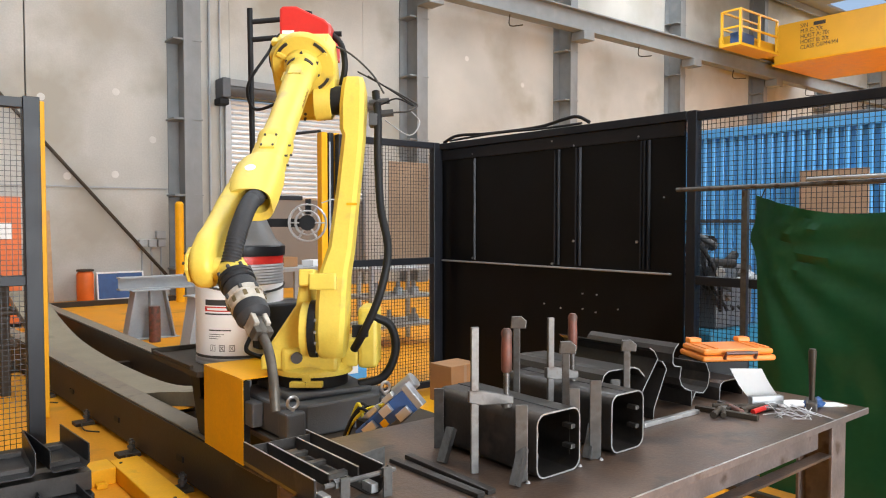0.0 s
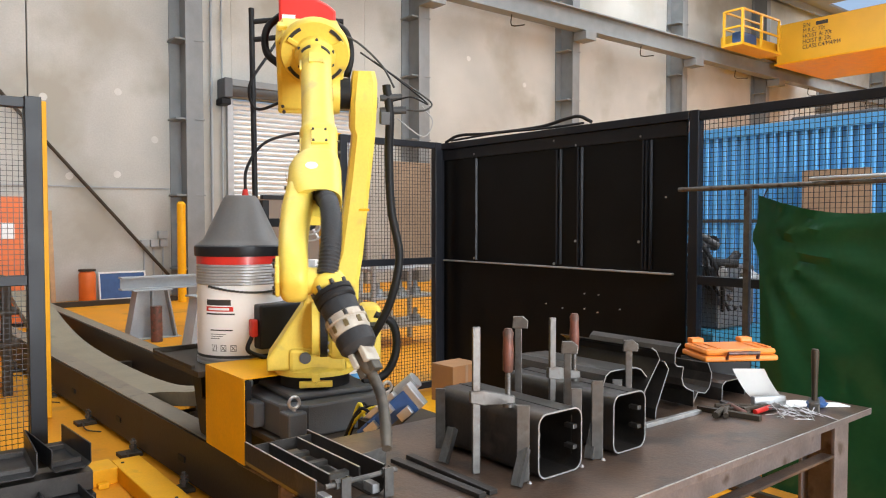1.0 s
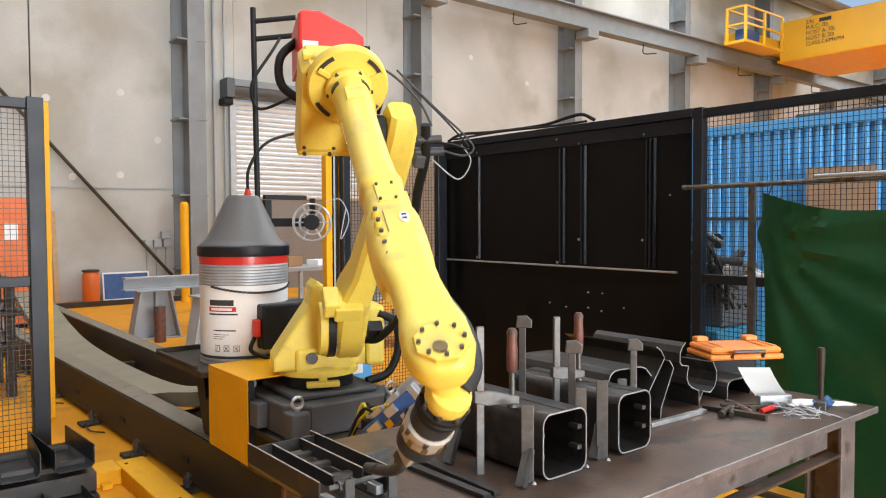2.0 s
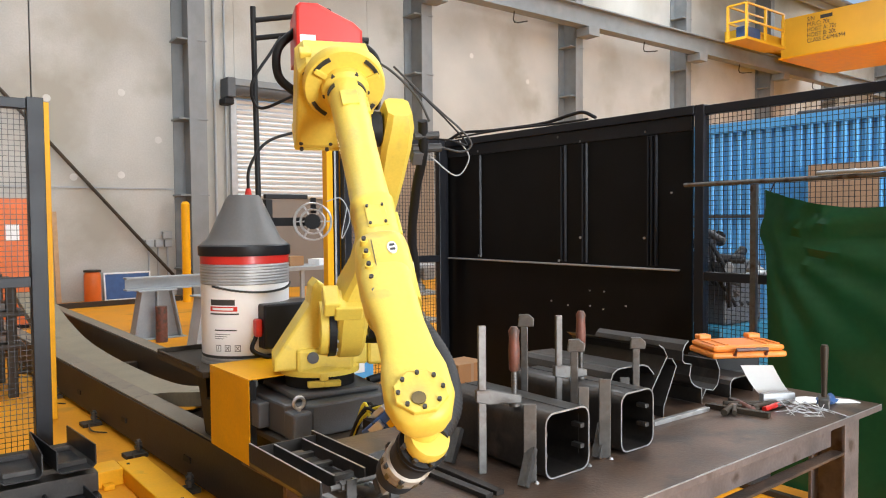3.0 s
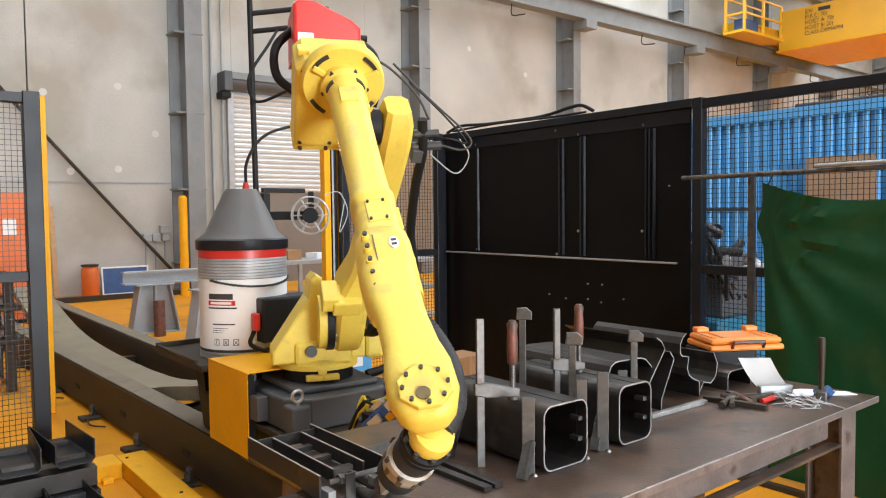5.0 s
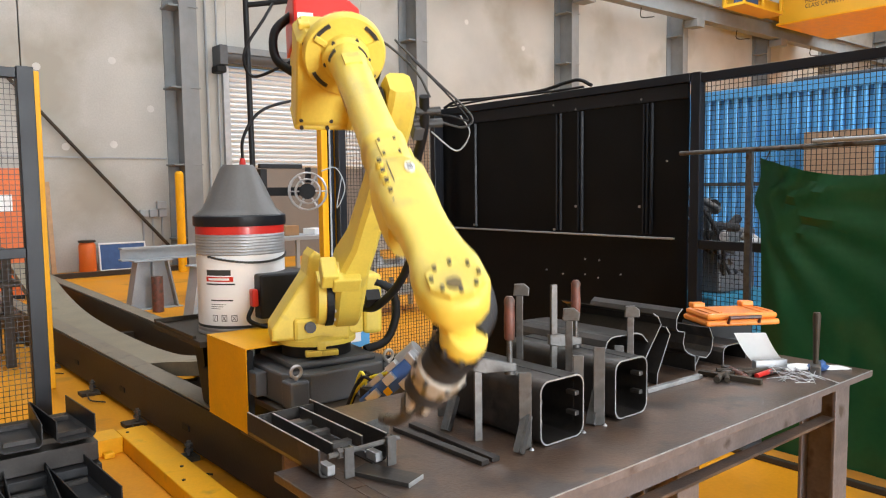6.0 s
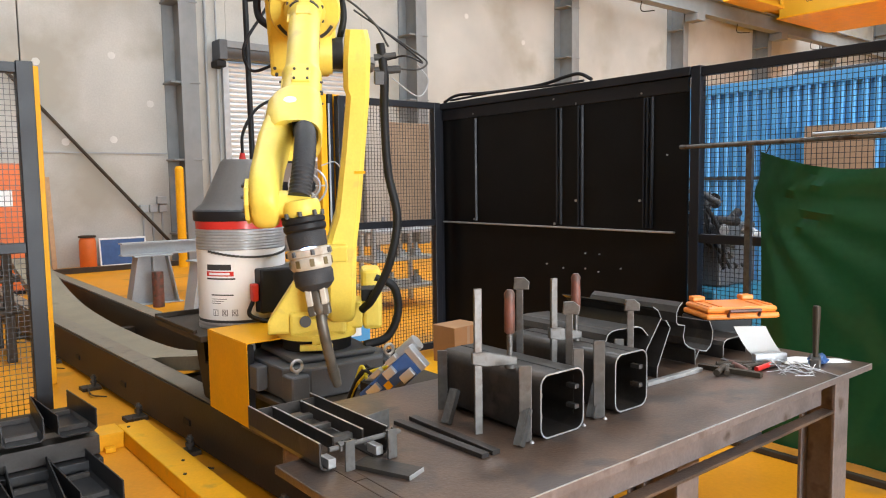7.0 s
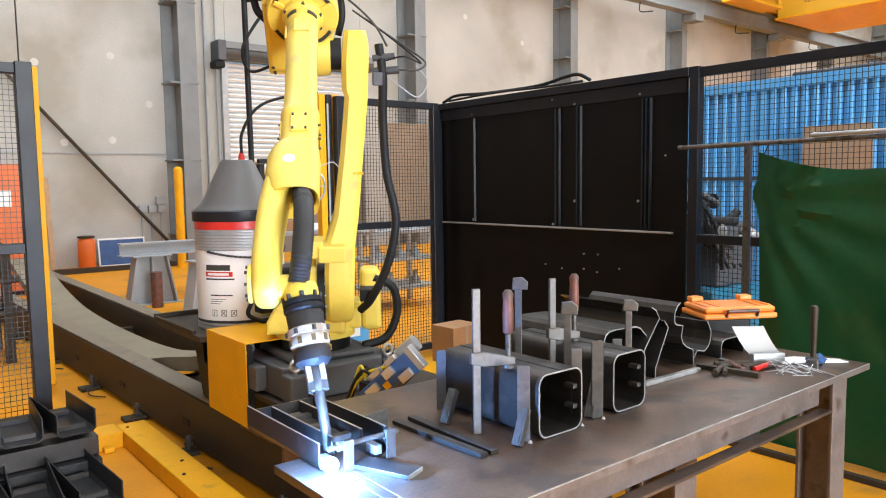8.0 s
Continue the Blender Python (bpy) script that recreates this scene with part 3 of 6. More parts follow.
def drum():
    t = thing("wire_drum", "white and red welding wire drum with grey cone lid", "wire drum", pose(1.815, 4.14, 0.796))
    R = 0.250
    for nm, prof, mt in (("base_ring", [(R - 0.02, 0), (R + 0.004, 0.002), (R + 0.004, 0.012), (R, 0.02), (R + 0.003, 0.03), (R, 0.04)], M_CHROME),
                         ("lower_band", [(R, 0.0405), (R, 0.056)], M_INK),
                         ("label_wrap", [(R + 0.001, 0.0565), (R + 0.001, 0.45)], M_WHITE)):
        bm = bmesh.new()
        lathe(bm, prof, 56)
        part(nm, bm, mt, t, smooth=True)
    bm = bmesh.new()
    prof = []
    for k in range(7):
        z = 0.451 + k * 0.0165
        prof += [(R, z), (R + 0.004, z + 0.005), (R + 0.004, z + 0.011), (R, z + 0.0164)]
    lathe(bm, prof, 56)
    part("ribbed_wall", bm, M_GALV, t, "bare ribbed metal drum wall", smooth=True)
    bm = bmesh.new()
    lathe(bm, [(R + 0.002, 0.568), (R + 0.002, 0.612)], 56)
    part("red_band", bm, M_RED, t, smooth=True)
    bm = bmesh.new()
    lathe(bm, [(R + 0.012, 0.613), (R + 0.014, 0.618), (R + 0.014, 0.668), (R + 0.004, 0.676)], 56)
    part("lid_rim", bm, M_BLACK, t, smooth=True)
    # octagonal cone lid
    bm = bmesh.new()
    lathe(bm, [(R, 0.676), (R - 0.012, 0.688), (R - 0.04, 0.71), (0.10, 0.945), (0.085, 0.962)], 18)
    part("cone_lid", bm, M_CONE, t, smooth=True)
    bm = bmesh.new()
    C(bm, (0.02, -0.02, 0.962), (0.02, -0.02, 1.0), 0.02, 0.014)
    part("red_fitting", bm, M_RED, t, smooth=True)
    hose("wire_conduit", [(0.02, -0.02, 1.0), (0.03, -0.02, 1.12), (0.12, -0.02, 1.26), (0.26, -0.05, 1.33), (0.48, -0.12, 1.37)], 0.009, M_BLK, t)
    # chain round the drum
    for k in range(26):
        a = radians(205 + k * 5.2)
        sag = 0.415 - 0.035 * math.sin(math.pi * k / 25)
        p = Vector(((R + 0.008) * math.cos(a), (R + 0.008) * math.sin(a), sag + 0.03))
        bm = bmesh.new()
        B(bm, -0.011, 0.011, -0.004, 0.004, -0.006, 0.006, m=Matrix.Translation(p) @ Euler((0, 0, a + math.pi / 2)).to_matrix().to_4x4())
        part("chain_link", bm, M_INK, t)
    # printing: bent onto the drum piece by piece
    face = radians(232)

    def on_drum(a_deg, z, r=R + 0.0022):
        a = radians(a_deg)
        return Matrix.Translation((r * math.cos(a), r * math.sin(a), z)) @ Euler((radians(90), 0, a + math.pi / 2)).to_matrix().to_4x4()

    def patch(nm, a0, a1, z0, z1, mt, r=R + 0.0018):
        bm = bmesh.new()
        n = max(2, int(abs(a1 - a0) / 4))
        for k in range(n):
            b0, b1 = radians(a0 + (a1 - a0) * k / n), radians(a0 + (a1 - a0) * (k + 1) / n)
            bm.faces.new([bm.verts.new((r * math.cos(b), r * math.sin(b), z)) for b, z in ((b0, z0), (b1, z0), (b1, z1), (b0, z1))])
        part(nm, bm, mt, t)
    patch("brand_bar", 198, 233, 0.340, 0.372, M_INK)
    patch("brand_bar", 197, 236, 0.306, 0.333, M_RED)
    patch("brand_bar", 201, 231, 0.313, 0.326, M_WHITE, R + 0.0026)
    patch("text_bar", 197, 238, 0.287, 0.296, M_INK)
    patch("text_bar", 204, 235, 0.197, 0.204, M_INK)
    for k in range(3):
        patch("text_bar", 204, 226 - 4 * k, 0.176 - 0.012 * k, 0.179 - 0.012 * k, M_INK)
    for k in range(7):
        patch("text_bar", 268, 284 - (k % 3) * 4, 0.27 - 0.02 * k, 0.274 - 0.02 * k, M_LGREY)
    for k, s in enumerate(("", "X", "X")):
        a = 206 + 13 * k
        patch("pictogram_frame", a, a + 7.5, 0.082, 0.118, M_INK)
        patch("pictogram_ground", a + 0.7, a + 6.8, 0.085, 0.115, M_WHITE, R + 0.0026)
        if s:
            words("pictogram", s, 0.034, on_drum(a + 0.9, 0.088, R + 0.003), M_INK, t)
        else:
            words("pictogram", "/", 0.034, on_drum(a + 2.4, 0.088, R + 0.003), M_INK, t)


drum()


def mast():
    t = thing("cable_mast", "black tubular cable mast with side arms behind the drum", "mast", pose(2.20, 4.74, 0))
    bm = bmesh.new()
    C(bm, (0, 0, 0.02), (-0.035, 0, 3.05), 0.019, seg=12)
    part("pole", bm, M_BLK, t, smooth=True)
    box_part("base", (-0.09, 0.09, -0.09, 0.09, 0, 0.02), M_BLK, t)
    for z in (2.96, 2.84):
        bm = bmesh.new()
        C(bm, (-0.03, 0, z), (0.20, -0.16, z + 0.03), 0.018, seg=10)
        part("side_arm", bm, M_BLK, t, smooth=True)
    hose("cable", [(0.12, -0.1, 2.86), (0.0, -0.2, 2.72), (-0.12, -0.15, 2.5), (-0.05, -0.1, 2.36), (0.05, -0.3, 2.40), (0.22, -0.5, 2.52)], 0.010, M_BLK, t)
    box_part("spool_arm", (0.02, 0.34, -0.03, 0.01, 1.76, 1.79), M_BLK, t)
    box_part("spool_bracket", (0.02, 0.07, -0.03, 0.02, 1.55, 1.755), M_BLK, t)
    sp = thing("wire_spool", "black wire spool reel with loose wire loops", "spool", pose(2.55, 4.66, 1.60, 0, 0, -35))
    bm = bmesh.new()
    for y in (-0.03, 0.03):
        for r in (0.13, 0.085):
            seg = 24
            sweep(bm, [(r * math.cos(2 * math.pi * k / seg), y, r * math.sin(2 * math.pi * k / seg)) for k in range(seg + 1)], 0.006, 6, 1)
        for k in range(6):
            a = k * math.pi / 3
            C(bm, (0.03 * math.cos(a), y, 0.03 * math.sin(a)), (0.13 * math.cos(a), y, 0.13 * math.sin(a)), 0.005, seg=6)
    part("wire_basket", bm, M_CHROME, sp)
    bm = bmesh.new()
    C(bm, (0, -0.035, 0), (0, 0.035, 0), 0.055, seg=20)
    part("hub", bm, M_BLK, sp, smooth=True)
    box_part("motor", (-0.30, -0.02, 0.04, 0.10, -0.03, 0.03), M_BLK, sp)
    box_part("bracket", (-0.02, 0.02, 0.035, 0.06, 0.06, 0.17), M_BLK, sp)
    hose("loose_wire", [(0.10, -0.02, 0.14), (0.20, 0, 0.16), (0.26, 0, 0.02), (0.2, 0, -0.12), (0.24, 0, 0.1)], 0.004, M_LGREY, sp, seg=6)
    c = thing("junction_box", "dark grey control box with yellow warning triangle", "control box", pose(2.02, 3.86, 0.5615))
    box_part("case", (-0.24, 0.22, -0.05, 0.16, 0.33, 0.58), M_BLACK, c, bev=0.012)
    box_part("leg", (-0.1, 0.1, -0.03, 0.1, 0.0, 0.329), M_BLK, c)
    bm = bmesh.new()
    prism(bm, [(-0.06, 0.42), (0.0, 0.42), (-0.03, 0.475)], -0.054, -0.051, "xz")
    part("warning_triangle", bm, M_SAFE, c)
    box_part("red_switch", (-0.28, -0.242, -0.03, 0.02, 0.40, 0.50), M_RED, c, bev=0.01)
    hose("cable", [(-0.27, 0, 0.40), (-0.30, -0.02, 0.33), (-0.2, -0.03, 0.28), (-0.1, 0, 0.26)], 0.012, M_BLK, c)


mast()

# ---- robot ----
BX, BY, BZ = 1.864, 3.348, 0.512
A1, D1, A2, A3, D4 = 0.158, 0.567, 1.136, 0.139, 1.556
LIFT = 0.068  # the elbow casting sits this much above its own pivot
robot = thing("welding_robot", "yellow six-axis welding robot on grey pedestal base", "robot", pose(BX, BY, BZ))


def bolts_on(parent, spots, r=0.008, axis="x", mt=None):
    for p in spots:
        d = {"x": Vector((0.007, 0, 0)), "-x": Vector((-0.007, 0, 0)), "z": Vector((0, 0, 0.007)), "y": Vector((0, 0.007, 0)), "-y": Vector((0, -0.007, 0))}[axis]
        bm = bmesh.new()
        C(bm, Vector(p) - d, Vector(p) + d, r, seg=8)
        part("bolt", bm, mt or M_INK, parent)


def robot_base():
    bm = bmesh.new()
    o = 0.30
    c = 0.10
    prism(bm, [(-o + c, -o), (o - c, -o), (o, -o + c), (o, o - c), (o - c, o), (-o + c, o), (-o, o - c), (-o, -o + c)], 0.081, 0.235, "xy", bev=0.012)
    b = part("base_casting", bm, M_DGREY, robot, "dark grey cast pedestal")
    bm = bmesh.new()
    prism(bm, [(-0.24, -0.2), (0.2, -0.24), (0.26, 0.16), (0.2, 0.24), (-0.2, 0.24)], 0.236, 0.268, "xy", bev=0.012)
    part("upper_step", bm, M_DGREY, b)
    for x, y in ((-0.26, -0.26), (0.26, -0.26), (-0.26, 0.26), (0.26, 0.26)):
        bm = bmesh.new()
        B(bm, x - 0.05, x + 0.05, y - 0.05, y + 0.05, 0.081, 0.212, bev=0.012)
        part("corner_lug", bm, M_DGREY, b)
        bm = bmesh.new()
        ring = [(x + 0.027 * math.cos(2 * math.pi * k / 16), y - 0.01, 0.252 + 0.027 * math.sin(2 * math.pi * k / 16)) for k in range(17)]
        sweep(bm, ring, 0.008, 8, 1)
        C(bm, (x, y - 0.01, 0.2125), (x, y - 0.01, 0.227), 0.010, seg=8)
        part("eye_bolt", bm, M_CHROME, b, smooth=True)
    box_part("connector_panel", (-0.36, -0.301, -0.05, 0.2, 0.10, 0.22), M_DGREY, b, bev=0.008)
    bm = bmesh.new()
    C(bm, (0, 0, 0.2685), (0, 0, 0.325), 0.175, seg=48)
    part("bearing_ring", bm, M_BLK, robot, "black slewing ring", smooth=True)


robot_base()


def turret():
    bm = bmesh.new()
    lathe(bm, [(0.18, 0.326), (0.20, 0.33), (0.20, 0.355), (0.17, 0.38), (0.12, 0.385)], 48)
    t = part("turret", bm, M_YEL, robot, smooth=True)
    bm = bmesh.new()
    prism(bm, [(-0.235, 0.36), (0.02, 0.36), (0.02, 0.62), (0.012, 0.78), (-0.02, 0.80), (-0.045, 0.77), (-0.06, 0.68), (-0.235, 0.42)], -0.13, 0.15, "yz", bev=0.014)
    part("shoulder_gusset", bm, M_YEL, t)
    bm = bmesh.new()
    B(bm, -0.15, 0.17, -0.13, 0.15, 0.35, 0.47, bev=0.02)
    part("shoulder_block", bm, M_YEL, t)
    bm = bmesh.new()
    C(bm, (A1, 0.021, D1), (A1, 0.055, D1), 0.14, seg=40)
    part("shoulder_reducer", bm, M_BLK, t, "black reducer ring")
    bm = bmesh.new()
    C(bm, (A1, 0.0205, D1), (A1, -0.018, D1), 0.130, seg=40)
    part("shoulder_cheek", bm, M_YEL, t, smooth=True)
    bolts_on(t, [(A1 + 0.128 * math.cos(k * 0.45), 0.056, D1 + 0.128 * math.sin(k * 0.45)) for k in range(14)], 0.008, "y", M_CHROME)
    bm = bmesh.new()
    C(bm, (0.155, -0.05, 0.425), (0.185, -0.05, 0.425), 0.028, seg=20)
    part("plug", bm, M_DGREY, t, smooth=True)
    # stop lugs under the disc
    for y in (-0.05, 0.03):
        box_part("stop_lug", (0.17, 0.215, y - 0.03, y + 0.05, 0.285, 0.312), M_YEL, t, bev=0.004)
    box_part("stop_web", (0.17, 0.205, -0.02, 0.02, 0.3125, 0.35), M_YEL, t, bev=0.003)
    # motor on the far side of the shoulder
    bm = bmesh.new()
    B(bm, -0.16, 0.06, 0.235, 0.335, 0.35, 0.66, bev=0.02)
    part("motor_cover", bm, M_YEL, t)
    bm = bmesh.new()
    B(bm, -0.13, 0.06, 0.151, 0.234, 0.36, 0.50, bev=0.01)
    part("motor_mount", bm, M_YEL, t)
    hose("power_cable", [(0.05, 0.30, 0.62), (0.02, 0.40, 0.56), (0.0, 0.42, 0.42), (0.02, 0.36, 0.30), (0.06, 0.24, 0.27)], 0.022, M_BLK, t)
    return t


def upper_link():
    """Origin at the shoulder axis, z along the link."""
    bm = bmesh.new()
    rings = []
    for z, y0, y1, hx in ((-0.14, 0.075, 0.18, 0.06), (-0.10, 0.058, 0.19, 0.11), (0.0, 0.057, 0.195, 0.135), (0.12, 0.057, 0.20, 0.12), (0.26, 0.065, 0.205, 0.10), (0.40, 0.11, 0.225, 0.088), (0.7, 0.147, 0.252, 0.078), (0.95, 0.172, 0.275, 0.08), (0.98, 0.160, 0.275, 0.085), (1.1, 0.160, 0.28, 0.095), (1.19, 0.168, 0.28, 0.09), (1.24, 0.175, 0.27, 0.065)):
        b = min(0.02, hx * 0.3)
        rings.append([(x, y, z) for x, y in ((-hx + b, y0), (hx - b, y0), (hx, y0 + b), (hx, y1 - b), (hx - b, y1), (-hx + b, y1), (-hx, y1 - b), (-hx, y0 + b))])
    loft(bm, rings)
    t = part("lower_arm", bm, M_YEL, robot, smooth=True)
    for z, y0, y1, x in ((0.22, 0.03, 0.16, 0.11), (0.24, -0.02, 0.055, 0.10)):
        box_part("stopper_boss", (x - 0.10, x + 0.03, y0, y1, z - 0.03, z + 0.05), M_YEL, t, bev=0.008)
    bm = bmesh.new()
    C(bm, (0, 0.10, A2), (0, 0.16, A2), 0.070, seg=32)
    part("elbow_reducer", bm, M_BLK, t, smooth=True)
    box_part("cast_label", (0.087, 0.0885, 0.20, 0.25, 0.60, 0.612), M_SAFE, t, bev=0)
    box_part("cable_bracket", (-0.02, 0.05, 0.30, 0.345, 1.00, 1.06), M_DGREY, t, bev=0.004)
    box_part("cable_bracket", (-0.02, 0.05, 0.225, 0.30, -0.04, 0.02), M_BLK, t, bev=0.004)
    hose("dress_pack", [(0.0, 0.33, 1.18), (0.03, 0.345, 1.04), (0.02, 0.345, 0.86), (0.03, 0.36, 0.6), (0.06, 0.40, 0.38), (0.08, 0.36, 0.16), (0.06, 0.28, -0.02), (0.0, 0.23, -0.10)], 0.021, M_BLK, t, "black corrugated dress pack", sub=20, ribs=0.06)
    for z, r, y in ((1.06, 0.018, 0.42), (1.12, 0.015, 0.40)):
        bm = bmesh.new()
        C(bm, (0.02, 0.30, z), (0.02, y, z + 0.01), r, seg=10)
        part("hose_fitting", bm, M_INK, t)
    hose("air_hose", [(0.02, 0.42, 1.07), (0.05, 0.50, 1.07), (0.04, 0.54, 1.10), (0.0, 0.50, 1.14), (-0.06, 0.38, 1.22), (-0.16, 0.22, 1.33)], 0.0045, M_INK, t)
    hose("air_hose", [(0.02, 0.36, 1.11), (0.06, 0.44, 1.13), (0.04, 0.52, 1.10), (-0.02, 0.44, 1.17), (-0.1, 0.28, 1.29)], 0.004, M_BLK, t)
    hose("air_hose", [(0.03, 0.38, 1.03), (0.05, 0.50, 0.95), (0.02, 0.55, 1.02), (0.0, 0.50, 1.09)], 0.003, M_LGREY, t)
    return t


def elbow():
    """Origin at the elbow axis, x along the forearm."""
    bm = bmesh.new()
    prism(bm, [(-0.165, -0.165), (0.115, -0.165), (0.13, -0.05), (0.13, 0.15), (0.10, 0.205), (-0.14, 0.205), (-0.17, 0.17)], -0.17, 0.035, "yz", bev=0.02)
    for v in bm.verts:
        v.co.x -= 0.03
    t = part("elbow_housing", bm, M_YEL, robot)
    bm = bmesh.new()
    B(bm, -0.20, -0.02, -0.168, 0.10, -0.195, -0.166, bev=0.012)
    part("lower_cover", bm, M_YEL, t)
    m = Matrix.Translation((0, 0, A3)) @ Euler((0, radians(90), 0)).to_matrix().to_4x4()
    bm = bmesh.new()
    lathe(bm, [(0.152, 0.0), (0.152, 0.035), (0.145, 0.045), (0.10, 0.05)], 48, m)
    part("flange_disc", bm, M_YEL, t, smooth=True)
    for k in range(4):
        a = k * math.pi / 2 + math.pi / 4
        bm = bmesh.new()
        for j in range(7):
            b = a + (j - 3) * 0.075
            B(bm, -0.007, 0.007, -0.007, 0.007, -0.004, 0.004, m=Matrix.Translation((0.049, 0.129 * math.cos(b), A3 + 0.129 * math.sin(b))) @ Euler((b, 0, 0)).to_matrix().to_4x4() @ Euler((0, radians(90), 0)).to_matrix().to_4x4())
        part("slot", bm, M_INK, t)
    for k in range(3):
        a = k * 2.1 + 0.5
        bm = bmesh.new()
        B(bm, -0.004, 0.016, 0.07, 0.134, -0.010, 0.010, bev=0.003, m=Matrix.Translation((0.045, 0, A3)) @ Euler((a, 0, 0)).to_matrix().to_4x4())
        part("web", bm, M_YEL, t)
    bolts_on(t, [(0.0, y, z) for y, z in ((-0.145, -0.14), (-0.03, -0.14), (0.095, -0.14), (-0.145, 0.165), (0.108, 0.155))] + [(-0.018, y, -0.18) for y in (-0.14, -0.04, 0.06)])
    for y in (-0.14, 0.02, 0.07):
        box_part("lug", (-0.10, -0.05, y - 0.022, y + 0.022, 0.195, 0.222), M_YEL, t, bev=0.006)
    bm = bmesh.new()
    B(bm, -0.42, -0.171, -0.15, 0.085, -0.12, 0.12, bev=0.02)
    part("rear_block", bm, M_YEL, t)
    bm = bmesh.new()
    C(bm, (0, 0.036, -LIFT), (0, 0.112, -LIFT), 0.102, 0.092, seg=32)
    part("pivot_boss", bm, M_YEL, t, smooth=True)
    # red wire feeder riding on the housing, level while the forearm droops
    lev = Matrix.Translation((-0.385, -0.035, 0.125)) @ Euler((0, radians(-38), 0)).to_matrix().to_4x4()
    bm = bmesh.new()
    prism(bm, [(-0.125, -0.12), (0.135, -0.12), (0.135, 0.0), (0.10, 0.03), (0.02, 0.065), (-0.04, 0.095), (-0.11, 0.095), (-0.125, 0.08)], -0.17, 0.15, "yz", bev=0.012)
    bmesh.ops.transform(bm, matrix=lev, verts=bm.verts[:])
    f = part("wire_feeder", bm, M_RED, t, "red wire feeder box")
    for y, z in ((-0.08, 0.096), (0.0, 0.082)):
        bm = bmesh.new()
        C(bm, (0.05, y, z), (0.05, y, z + 0.012), 0.024, seg=16)
        bmesh.ops.transform(bm, matrix=lev, verts=bm.verts[:])
        part("clamp_knob", bm, M_BLK, f)
    bm = bmesh.new()
    B(bm, 0.1505, 0.153, -0.11, -0.05, -0.06, -0.03)
    bmesh.ops.transform(bm, matrix=lev, verts=bm.verts[:])
    part("brand_bar", bm, M_WHITE, f)
    bm = bmesh.new()
    C(bm, (0.05, 0.136, -0.02), (0.05, 0.175, -0.02), 0.014, seg=10)
    bmesh.ops.transform(bm, matrix=lev, verts=bm.verts[:])
    part("gas_inlet", bm, M_BLK, f)
    hose("torch_lead", [(-0.34, 0.08, 0.14), (-0.22, 0.15, 0.13), (-0.15, 0.17, 0.05), (-0.11, 0.15, -0.04)], 0.016, M_BLK, t)
    hose("torch_lead", [(-0.40, -0.14, 0.14), (-0.34, -0.22, 0.08), (-0.26, -0.22, 0.0), (-0.18, -0.15, -0.03)], 0.018, M_BLK, t)
    hose("signal_cable", [(-0.18, 0.10, 0.15), (-0.14, 0.20, 0.12), (-0.08, 0.31, 0.04), (-0.04, 0.37, -0.05)], 0.005, M_INK, t)
    return t


